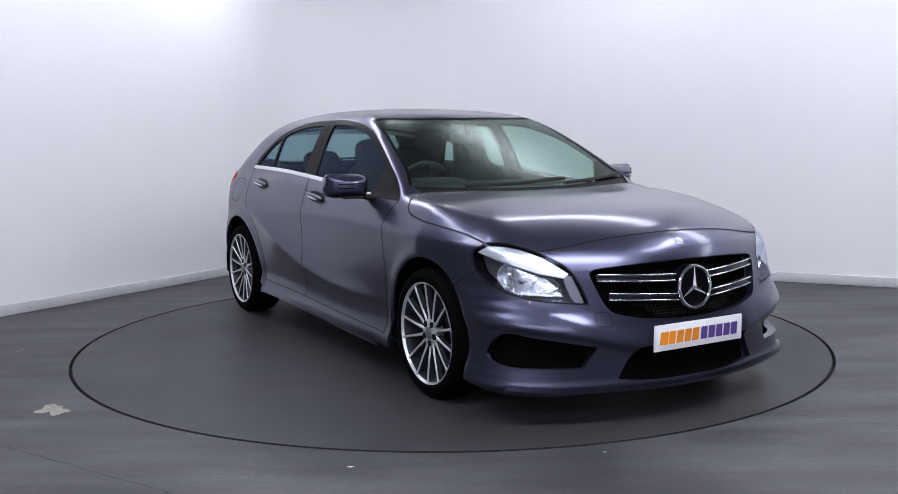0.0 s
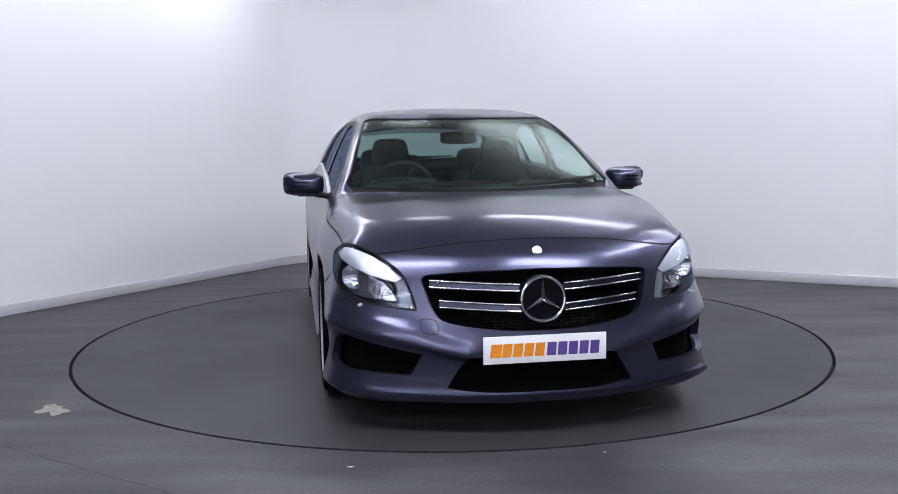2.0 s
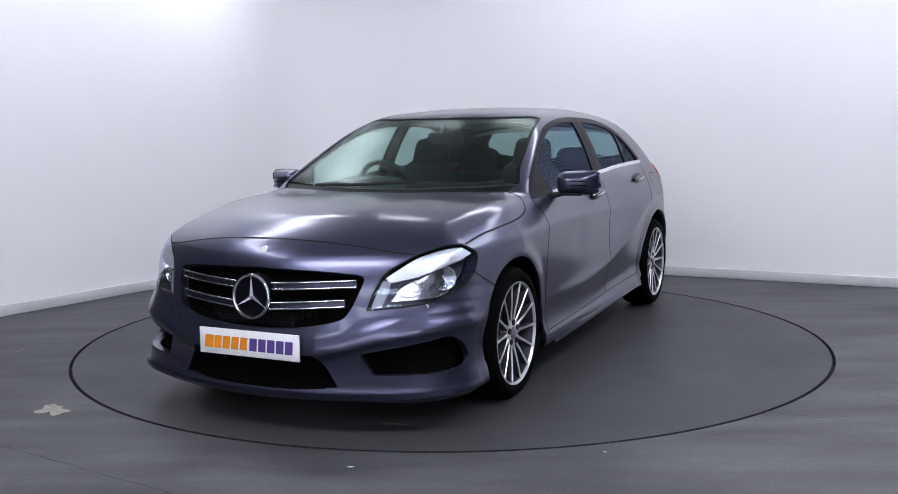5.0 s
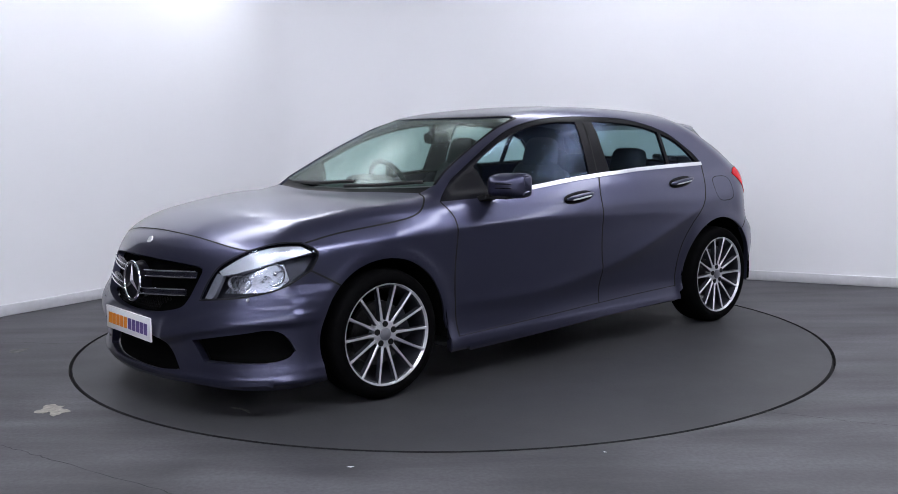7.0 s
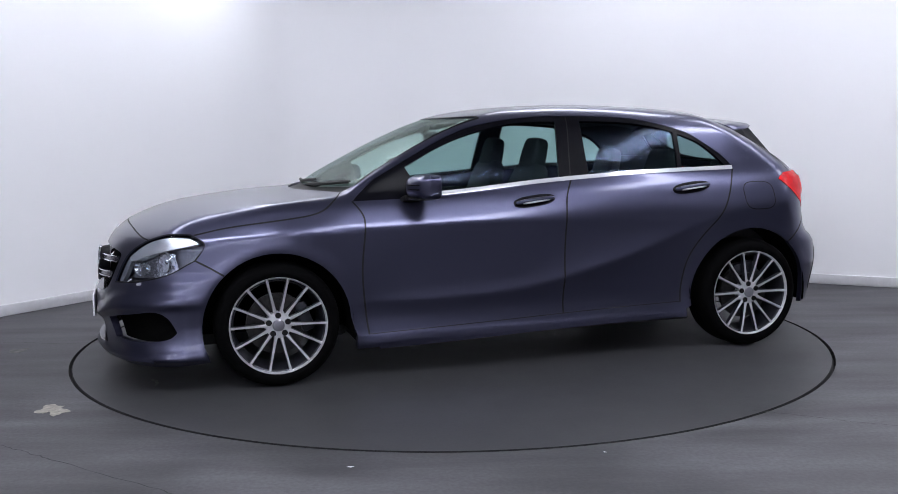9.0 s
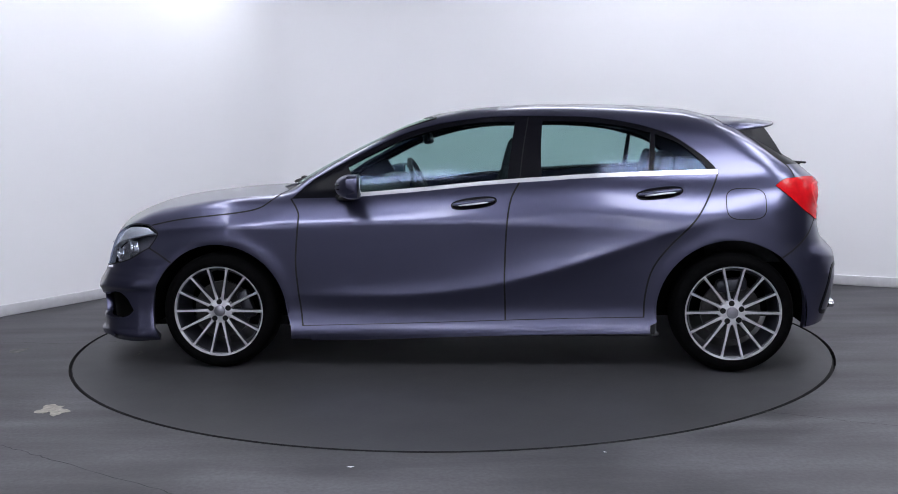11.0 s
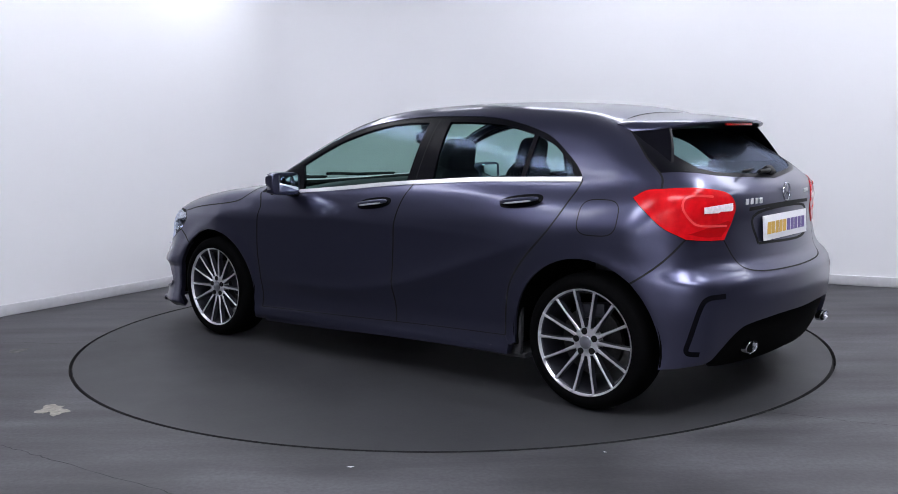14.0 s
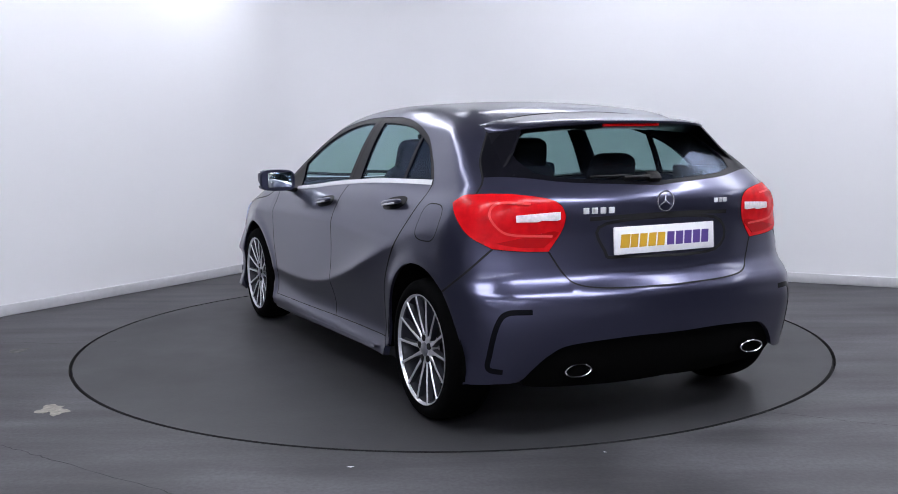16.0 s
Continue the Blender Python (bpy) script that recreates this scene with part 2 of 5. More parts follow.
bm = bmesh.new()
lathe(bm, [(0.0001, 0.0), (0.6, 0), (1.2, 0), (1.8, 0), (R_DISC - 0.003, 0.0), (R_DISC, -0.003), (R_DISC, -0.036), (0.0001, -0.036)], 180)
bmesh.ops.rotate(bm, verts=bm.verts, matrix=Matrix.Rotation(radians(90), 3, "X"))
bmesh.ops.remove_doubles(bm, verts=bm.verts, dist=0.001)
bmesh.ops.recalc_face_normals(bm, faces=bm.faces)
# rim wall near-black: the groove's shade is put into its colour
for f in bm.faces:
    if math.hypot(f.calc_center_median().x, f.calc_center_median().y) > R_DISC - 0.002:
        f.material_index = 1
turntable = tagged(part("turntable", bm, [DISC, SEAM], smooth=30), "round grey painted turntable set flush in the floor", "turntable")


def blot(name, x, y, rx, ry, turn, mat, seed, label, category, parent=None, z=0.0012, n=42, rough=0.55):
    """A flat patch with a ragged outline, 1 mm thick."""
    bm = bmesh.new()
    rnd = random.Random(seed)
    ph = [rnd.uniform(0, 6.28) for _ in range(6)]
    top = []
    for k in range(n):
        a = 2 * math.pi * k / n
        r = 1 + rough * sum(math.sin((j + 2) * a + ph[j]) / (j + 2) for j in range(6)) + rnd.uniform(-0.1, 0.1)
        top.append(Vector((rx * r * math.cos(a), ry * r * math.sin(a), 0)))
    m = Matrix.Rotation(radians(turn), 3, "Z")
    vs = [bm.verts.new(m @ v + Vector((x, y, z))) for v in top]
    vl = [bm.verts.new((v.co.x, v.co.y, z - 0.001)) for v in vs]
    bm.faces.new(vs)
    for k in range(n):
        bm.faces.new((vl[k], vl[(k + 1) % n], vs[(k + 1) % n], vs[k]))
    ob = part(name, bm, mat, parent, smooth=0)
    return ob if parent else tagged(ob, label, category, kind="structure")


blot("scuff", -1.871, -1.575, 0.060, 0.085, 10, SCUFF, 11, "chipped patch of bare concrete in the painted floor", "scuff", n=60, rough=0.6)
blot("scuff", -2.60, -0.31, 0.06, 0.045, 0, DUST, 6, "faint worn patch in the painted floor", "scuff")
blot("speck", -0.392, -2.40, 0.009, 0.007, 0, SPECK, 8, "white speck on the floor", "speck")
blot("speck", 0.601, -2.265, 0.005, 0.005, 0, SPECK, 9, "white speck on the floor", "speck")


def crack(points, width, label):
    bm = bmesh.new()
    rnd = random.Random(len(points))
    a, b = [], []
    for i in range(len(points) - 1):
        p, q = Vector(points[i]), Vector(points[i + 1])
        for k in range(9):
            c = p.lerp(q, k / 9)
            s = (q - p).normalized()
            o = Vector((-s.y, s.x))
            c = c + o * rnd.uniform(-0.006, 0.006)
            w = width * rnd.uniform(0.4, 1)
            a.append(bm.verts.new((*(c + o * w), 0.0010))), b.append(bm.verts.new((*(c - o * w), 0.0010)))
    for i in range(len(a) - 1):
        bm.faces.new((a[i], b[i], b[i + 1], a[i + 1]))
    tagged(part("crack", bm, CRACK, smooth=0), label, "crack", kind="structure")


crack([(-1.95, -2.05), (-1.78, -2.148), (-1.592, -2.273), (-1.105, -2.585), (-0.9, -2.72)], 0.0035, "fine crack in the painted floor")
crack([(1.35, -1.72), (1.503, -1.791), (1.75, -1.928), (2.05, -2.02)], 0.003, "fine crack in the painted floor")
crack([(-3.0, -0.02), (-2.4, -0.14), (-2.05, -0.08)], 0.003, "fine crack in the painted floor")
blot("smear", 1.43, -1.23, 0.035, 0.012, 30, DUST, 3, "", "", turntable, rough=0.8)
blot("smear", 1.38, -1.28, 0.02, 0.008, 60, DUST, 5, "", "", turntable, rough=0.8)


# ---- ceiling light panels, all unseen, some added only to brighten ----
def light_panel(x, y, sx, sy, turn=0.0, z=HIGH - 0.06, glow=GLOW):
    top = tagged(new("unseen_ceiling_light"), "unseen flat white ceiling light panel, switched on", "ceiling light", "ceiling lights over the stand")
    top.matrix_basis = pose(x, y, z, 0, 0, turn)
    bm = bmesh.new()
    box(bm, (sx + 0.06, sy + 0.06, 0.05), (0, 0, 0.03), bevel=0.008)
    part("frame", bm, FIXTURE, top)
    bm = bmesh.new()
    box(bm, (sx, sy, 0.012), (0, 0, 0.0), bevel=0.003)
    part("diffuser", bm, glow, top)


along_w, along_n = (CORNER - LEFT_END).normalized(), (RIGHT_END - CORNER).normalized()
for k in range(1):
    p = CORNER - along_w * (3.4 + 2.8 * k) + Vector((along_w.y, -along_w.x)) * 1.0
    light_panel(p.x, p.y, 2.2, 0.5, 58.2, 3.30, GLOW_WALL)
p = CORNER - along_w * 1.7 + Vector((along_w.y, -along_w.x)) * 0.75
light_panel(p.x, p.y, 1.3, 0.35, 58.2, 3.20, GLOW_WALL)
# small extra washer, added to lift the wall near the corner
p = CORNER + along_n * 1.5 + Vector((along_n.y, -along_n.x)) * 1.1
light_panel(p.x, p.y, 0.5, 0.3, -26.9, 3.30, GLOW_WALL)
for k in range(3):
    p = CORNER + along_n * (3.4 + 2.6 * k) + Vector((along_n.y, -along_n.x)) * 1.0
    light_panel(p.x, p.y, 2.2, 0.5, -26.9, 3.30, GLOW_WALL)
for x, y, sx, sy in ((-2.8, -1.3, 0.22, 2.2), (3.1, -1.3, 0.36, 2.2), (-1.7, -3.7, 2.2, 0.74), (1.9, -3.7, 2.2, 0.90)):
    light_panel(x, y, sx, sy)
# added fill panels: they light the south wall that the nose reflects
for x in (-4.2, -1.4, 1.4):
    light_panel(x, -7.9, 2.2, 0.6)
light_panel(-1.98, 2.40, 0.50, 0.16, 58, 2.85, GLOW_WALL)

# ---- the car's outer shape: a smooth solid, x forward, y to its left, z up, origin between the axles on the ground ----
def spline(*pts):
    """A smooth curve through (a, b) knots."""
    xs, ys = np.array([p[0] for p in pts], float), np.array([p[1] for p in pts], float)
    h = np.diff(xs)
    d = np.diff(ys) / h
    m = np.concatenate([[d[0]], (d[:-1] * h[1:] + d[1:] * h[:-1]) / (h[:-1] + h[1:]), [d[-1]]])

    def f(x):
        x = np.clip(x, xs[0], xs[-1])
        i = np.clip(np.searchsorted(xs, x) - 1, 0, len(xs) - 2)
        t = (x - xs[i]) / h[i]
        a, b = 2 * t**3 - 3 * t**2 + 1, t**3 - 2 * t**2 + t
        return a * ys[i] + b * h[i] * m[i] + (1 - a) * ys[i + 1] + (t**3 - t**2) * h[i] * m[i + 1]
    return f


def smax(a, b, k):
    h = np.maximum(k - np.abs(a - b), 0) / k
    return np.maximum(a, b) + h * h * k / 4


TOP = spline((-2.2, 1.19), (-1.7, 1.30), (-1.4, 1.362), (-1.2, 1.389), (-0.9, 1.414), (-0.6, 1.426), (-0.35, 1.426), (-0.1, 1.415), (0.1, 1.397),
             (0.25, 1.370), (0.4, 1.322), (0.6, 1.235), (0.85, 1.112), (1.02, 1.02), (1.1, 0.972), (1.18, 0.955), (1.4, 0.948), (1.6, 0.930), (1.8, 0.903),
             (2.0, 0.858), (2.1, 0.824), (2.2, 0.775), (2.4, 0.63))
BOW = spline((-2.2, 0.0), (-0.6, 0.0), (0.0, 0.08), (0.3, 0.17), (0.9, 0.22), (1.15, 0.20), (1.3, 0.06), (1.8, 0.10), (2.1, 0.3), (2.4, 0.35))
CROWN = spline((-2.2, 0.14), (-1.4, 0.12), (-0.5, 0.09), (0.2, 0.06), (0.8, 0.02), (1.2, 0.03), (1.5, 0.08), (1.9, 0.12), (2.4, 0.15))
WIDTH = spline((-2.2, 0.82), (-2.0, 0.85), (-1.8, 0.872), (-1.55, 0.887), (-1.35, 0.890), (-1.0, 0.884), (-0.5, 0.876), (0.2, 0.874), (0.8, 0.878),
               (1.1, 0.884), (1.35, 0.888), (1.6, 0.878), (1.8, 0.862), (2.0, 0.84), (2.4, 0.79))
TUCK = spline((0.0, 0.07), (0.14, 0.04), (0.18, 0.004), (0.215, 0.004), (0.25, 0.016), (0.32, 0.030), (0.42, 0.024), (0.55, 0.010), (0.68, 0.004), (0.78, 0.004), (0.83, 0.010),
              (0.90, 0.034), (0.96, 0.062), (1.02, 0.10), (1.10, 0.134), (1.2, 0.179), (1.3, 0.235), (1.4, 0.315), (1.5, 0.435))
BELT = spline((-2.2, 0.035), (-1.55, 0.0), (-1.3, -0.015), (-0.6, 0.005), (0.0, -0.02), (0.6, -0.055), (1.0, -0.075), (1.5, -0.10), (1.7, -0.155), (1.9, -0.17), (2.4, -0.18))
NOSE = spline((0.0, 2.20), (0.15, 2.235), (0.2, 2.245), (0.27, 2.245), (0.38, 2.258), (0.45, 2.252), (0.52, 2.242), (0.6, 2.228), (0.68, 2.21), (0.74, 2.188),
              (0.8, 2.145), (0.9, 1.98), (1.1, 1.6))
TAIL = spline((0.0, -1.86), (0.15, -1.93), (0.25, -1.99), (0.40, -2.035), (0.55, -2.043), (0.61, -2.03), (0.66, -1.978), (0.74, -1.95), (0.85, -1.94),
              (0.94, -1.945), (0.99, -1.930), (1.04, -1.878), (1.15, -1.722), (1.25, -1.572), (1.35, -1.42), (1.5, -1.2))
FALL = spline((-1.4, 0.83), (-1.21, 0.79), (-0.93, 0.70), (-0.49, 0.552), (-0.19, 0.472), (0.21, 0.412), (0.6, 0.400), (1.0, 0.405))
RIDGE = spline((0.0, 0.34), (0.30, 0.345), (0.42, 0.372), (0.56, 0.408), (0.70, 0.432), (0.80, 0.446), (0.95, 0.448))
SHELF = spline((0.0, 0.40), (0.45, 0.43), (0.55, 0.450), (0.69, 0.494), (0.80, 0.514), (0.95, 0.524))
FADE = spline((-1.5, 0.0), (-1.2, 0.4), (-0.8, 1.0), (0.0, 1.0), (0.6, 0.7), (1.0, 0.1), (1.1, 0.0))
FADE_B = spline((-1.4, 0.0), (-0.7, 0.5), (0.0, 1.0), (1.0, 1.0), (1.5, 0.8), (1.75, 0.0))


def solid(x, y, z):
    """Below zero inside the body, above zero outside, about metres near the skin."""
    a = np.abs(y)
    w = WIDTH(x) - TUCK(z - BELT(x) * np.clip((z - 0.6) / 0.35, 0, 1))
    w = w + 0.036 * FADE(x) * np.exp(-np.sqrt((z - FALL(x)) ** 2 + 0.016**2) / 0.075)
    w = w + 0.010 * FADE_B(x) * np.exp(-np.sqrt((z - 0.795 + 0.03 * (x - 0.3) ** 2) ** 2 + 0.013**2) / 0.035)
    for wx in (1.362, -1.362):
        r = np.hypot(x - wx, z - 0.312)
        w = w + 0.010 * np.exp(-(((r - 0.385) / 0.045) ** 2))
    ahead = np.clip((x - 1.3) / 0.45, 0, 1)
    w = w - 0.052 * ahead * np.clip((z - 0.56) / 0.22, 0, 1) + 0.030 * np.clip((x - 1.60) / 0.22, 0, 1) * np.clip((0.60 - z) / 0.12, 0, 1)
    w = w - 0.018 * np.clip((x - 1.0) / 0.3, 0, 1) * np.clip((z - 0.76) / 0.10, 0, 1)
    behind = np.clip((-1.62 - x) / 0.2, 0, 1)
    w = w + 0.020 * behind * np.clip((0.62 - z) / 0.15, 0, 1)
    s1, s2 = z - RIDGE(a), z - SHELF(a)
    bulge = (0.024 * np.where(s1 > 0, np.exp(-((s1 / 0.05) ** 2) / (1 + 6 * s1)), np.exp(-((s1 / 0.024) ** 2))) * np.clip((a - 0.22) / 0.10, 0, 1)
             + 0.013 * np.exp(-np.sqrt(s2**2 + 0.014**2) / 0.030) * np.clip((a - 0.42) / 0.15, 0, 1)
             + 0.013 * np.exp(-(((z - 0.175) / 0.022) ** 2))) * np.clip((x - 1.66) / 0.2, 0, 1)
    side = (a - w - bulge) * 0.95
    top = (z - TOP(x + BOW(x) * y * y) + CROWN(x) * y * y) * np.where(x > 0.15, 0.9, 1.0)
    front = (x - NOSE(z) - bulge + (0.36 - 0.03 * np.clip((0.5 - z) / 0.15, 0, 1)) * y * y) * 0.95
    rear = (TAIL(z) + 0.24 * y * y - x) * 0.85
    k = 0.045 + 0.05 * np.clip((0.4 - x) / 0.6, 0, 1)
    s = smax(side, top, k)
    s = smax(s, smax(front, -5.0 + 0 * x, 0.1), 0.16 + 0.10 * np.clip((0.75 - z) / 0.2, 0, 1) - 0.06 * np.clip((0.5 - z) / 0.15, 0, 1))
    s = smax(s, rear, 0.17)
    return smax(s, 0.12 - z, 0.03)


def cast(o, d, far=2.6, n=160):
    """Where rays from inside (o, rows) along d leave the solid."""
    o, d = np.atleast_2d(o).astype(float), np.atleast_2d(d).astype(float)
    d = d / np.linalg.norm(d, axis=1)[:, None]
    t = np.linspace(0, far, n)
    p = o[:, None] + d[:, None] * t[None, :, None]
    s = solid(p[..., 0], p[..., 1], p[..., 2]) > 0
    i = np.maximum(s.argmax(1), 1)
    lo, hi = t[i - 1], t[i]
    for _ in range(22):
        m = (lo + hi) / 2
        q = o + d * m[:, None]
        out = solid(q[:, 0], q[:, 1], q[:, 2]) > 0
        lo, hi = np.where(out, lo, m), np.where(out, m, hi)
    return o + d * hi[:, None]


def normals(p):
    e, g = 1.5e-3, np.empty_like(p)
    for k in range(3):
        s = np.zeros(3)
        s[k] = e
        g[:, k] = solid(*(p + s).T) - solid(*(p - s).T)
    return g / np.maximum(np.linalg.norm(g, axis=1), 1e-9)[:, None]


# ---- skin panels: outlines drawn on the solid, filled with a fine net ----
C_FRONT, C_REAR = np.array((1.15, 0.0, 0.45)), np.array((-0.95, 0.0, 0.75))


def smooth_line(pts, n=7):
    """A smooth line through a few points."""
    p = np.array(pts, float)
    if len(p) < 3:
        return np.array([p[0] + (p[-1] - p[0]) * k / n for k in range(n + 1)])
    q = np.vstack([2 * p[0] - p[1], p, 2 * p[-1] - p[-2]])
    out = []
    for i in range(1, len(q) - 2):
        for k in range(n):
            t = k / n
            out.append(0.5 * (2 * q[i] + (q[i + 1] - q[i - 1]) * t + (2 * q[i - 1] - 5 * q[i] + 4 * q[i + 1] - q[i + 2]) * t**2
                              + (3 * q[i] - q[i - 1] - 3 * q[i + 1] + q[i + 2]) * t**3))
    return np.array(out + [p[-1]])


def side_line(pts, n=7):
    """A line on the left flank, drawn in the side view (x, z)."""
    q = smooth_line(pts, n)
    o = np.c_[q[:, 0], np.full(len(q), 0.05), q[:, 1]]
    return cast(o, np.tile((0.0, 1.0, 0.0), (len(q), 1)), 1.2)


def front_line(pts, n=7):
    """A line on the nose, drawn in the front view (y, z)."""
    q = smooth_line(pts, n)
    return cast(np.c_[np.full(len(q), 1.3), q], np.tile((1.0, 0.0, 0.0), (len(q), 1)), 1.4)


def rear_line(pts, n=7):
    q = smooth_line(pts, n)
    return cast(np.c_[np.full(len(q), -1.1), q], np.tile((-1.0, 0.0, 0.0), (len(q), 1)), 1.2)


def arc(cx, cz, r, a0, a1, n=22):
    a = np.radians(np.linspace(a0, a1, n))
    o = np.c_[cx + r * np.cos(a), np.full(n, 0.05), cz + r * np.sin(a)]
    return cast(o, np.tile((0.0, 1.0, 0.0), (n, 1)), 1.2)


def to_flat(p, kind):
    if kind == "S":
        return np.c_[p[:, 0], 0.75 * np.arctan2(p[:, 2] - 0.6, p[:, 1])]
    d = p - (C_FRONT if kind == "F" else C_REAR)
    if kind == "R":
        d = d * (-1, 1, 1)
    return 0.95 * np.c_[np.arctan2(d[:, 1], d[:, 0]), np.arctan2(d[:, 2], np.hypot(d[:, 0], d[:, 1]))]


def from_flat(q, kind):
    if kind == "S":
        a = q[:, 1] / 0.75
        o = np.c_[q[:, 0], np.zeros(len(q)), np.full(len(q), 0.6)]
        return cast(o, np.c_[np.zeros(len(q)), np.cos(a), np.sin(a)], 1.3)
    u, v = q[:, 0] / 0.95, q[:, 1] / 0.95
    d = np.c_[np.cos(u) * np.cos(v), np.sin(u) * np.cos(v), np.sin(v)]
    if kind == "R":
        d = d * (-1, 1, 1)
    return cast(np.tile(C_FRONT if kind == "F" else C_REAR, (len(q), 1)), d, 1.5)


def inside(q, loop):
    hit = np.zeros(len(q), bool)
    x0, y0 = loop[:, 0], loop[:, 1]
    x1, y1 = np.roll(x0, -1), np.roll(y0, -1)
    for a, b, c, d in zip(x0, y0, x1, y1):
        if b != d:
            hit ^= ((b > q[:, 1]) != (d > q[:, 1])) & (q[:, 0] < a + (q[:, 1] - b) * (c - a) / (d - b))
    return hit


def mirrored(p):
    return p * (1, -1, 1)


def whole(half):
    """A half outline from the middle line to the middle line, closed by its mirror image."""
    return np.vstack([half, mirrored(half[::-1])[1:-1]])


def thin_out(loop, gap=0.006):
    keep = [loop[0]]
    for p in loop[1:]:
        if np.linalg.norm(p - keep[-1]) > gap:
            keep.append(p)
    if np.linalg.norm(keep[-1] - keep[0]) < gap:
        keep.pop()
    return np.array(keep)


def skin(kind, loops, step=0.03, lift=0.0, depth=0.014):
    """Vertices, faces and normals of a panel with holes and a turned-in edge."""
    flat = [to_flat(thin_out(l), kind) for l in loops]
    lo, hi = flat[0].min(0), flat[0].max(0)
    gx, gy = np.meshgrid(np.arange(lo[0], hi[0], step), np.arange(lo[1], hi[1], step * 0.87))
    gx = gx + (np.arange(gx.shape[0]) % 2)[:, None] * step / 2
    g = np.c_[gx.ravel(), gy.ravel()]
    ok = inside(g, flat[0])
    for h in flat[1:]:
        ok &= ~inside(g, h)
    g = g[ok]
    edge = np.vstack(flat)
    if len(g):
        g = np.vstack([c[np.min(np.linalg.norm(c[:, None] - edge[None], axis=2), axis=1) > step * 0.45] for c in np.array_split(g, 1 + len(g) // 2000)])
    allv = np.vstack([edge, g])
    es, base = [], 0
    for l in flat:
        es += [(base + i, base + (i + 1) % len(l)) for i in range(len(l))]
        base += len(l)
    from_mu = delaunay([Vector(v) for v in allv], es, [], 0, 1e-6)
    v2 = np.array([tuple(v) for v in from_mu[0]])
    tri = np.array([f for f in from_mu[2] if len(f) == 3])
    c = v2[tri].mean(1)
    ok = inside(c, flat[0])
    for h in flat[1:]:
        ok &= ~inside(c, h)
    tri = tri[ok]
    p = from_flat(v2, kind)
    nrm = normals(p)
    p = p + nrm * lift
    fn = np.cross(p[tri[:, 1]] - p[tri[:, 0]], p[tri[:, 2]] - p[tri[:, 0]])
    flip = (fn * nrm[tri].mean(1)).sum(1) < 0
    tri[flip] = tri[flip][:, ::-1]
    faces = [tuple(int(i) for i in t) for t in tri]
    if depth:
        count = {}
        for f in faces:
            for a, b in ((f[0], f[1]), (f[1], f[2]), (f[2], f[0])):
                count[(a, b)] = count.get((a, b), 0) + 1
        rimv, extra, en = {}, [], []
        top = {}
        for (a, b) in [k for k in count if (k[1], k[0]) not in count]:
            for v in (a, b):
                if v not in rimv:
                    top[v] = len(p) + len(extra)
                    extra.append(p[v]), en.append(None)
                    rimv[v] = len(p) + len(extra)
                    extra.append(p[v] - nrm[v] * depth), en.append(None)
            faces.append((top[b], top[a], rimv[a], rimv[b]))
        p = np.vstack([p, extra])
    return p, faces, nrm


def add_panel(name, data, mat, parent, label="", flip=False):
    p, faces, nrm = data
    if flip:
        p, nrm = mirrored(p), mirrored(nrm)
        faces = [f[::-1] for f in faces]
    me = bpy.data.meshes.new(name)
    me.from_pydata([tuple(v) for v in p], [], faces)
    me.materials.append(mat)
    me.polygons.foreach_set("use_smooth", [True] * len(me.polygons))
    me.update()
    cn = [tuple(n) for n in nrm]
    if len(p) > len(nrm):
        cn += [(0.0, 0.0, 0.0)] * (len(p) - len(nrm))
    me.normals_split_custom_set_from_vertices(cn)
    ob = new(name, me)
    ob.parent = parent
    return tagged(ob, label)


def both(name, data, mat, parent, label=""):
    return add_panel(name, data, mat, parent, label), add_panel(name, data, mat, parent, label, True)


def ribbon(line, width, lift, thick=0.0):
    """A strip along a line on the skin, width to either side together."""
    p = thin_out(np.vstack([line, line[-1:] + 9]), 0.004)[:-1]
    nrm = normals(p)
    t = np.gradient(p, axis=0)
    b = np.cross(nrm, t)
    b /= np.linalg.norm(b, axis=1)[:, None]
    m = len(p)
    l, r = p + b * width / 2, p - b * width / 2
    v = np.vstack([l + nrm * lift, r + nrm * lift, l - nrm * thick, r - nrm * thick])
    f = []
    for i in range(m - 1):
        f.append((i, m + i, m + i + 1, i + 1))
        if thick:
            f += [(2 * m + i, i, i + 1, 2 * m + i + 1), (m + i, 3 * m + i, 3 * m + i + 1, m + i + 1)]
    return v, f, np.vstack([nrm, nrm]) if not thick else np.vstack([nrm] * 4)



def rod(line, r, lift=0.0, k=8):
    """A round bar along a line."""
    p = thin_out(np.vstack([line, line[-1:] + 9]), 0.004)[:-1]
    nrm = normals(p)
    t = np.gradient(p, axis=0)
    b = np.cross(nrm, t)
    b /= np.linalg.norm(b, axis=1)[:, None]
    v, n = [], []
    for j in range(k):
        a = 2 * math.pi * j / k
        d = nrm * math.cos(a) + b * math.sin(a)
        v.append(p + nrm * lift + d * r), n.append(d)
    m = len(p)
    f = [(j * m + i, j * m + i + 1, (j + 1) % k * m + i + 1, (j + 1) % k * m + i) for j in range(k) for i in range(m - 1)]
    f += [tuple(j * m for j in range(k)), tuple(j * m + m - 1 for j in range(k))[::-1]]
    return np.vstack(v), f, np.vstack(n)


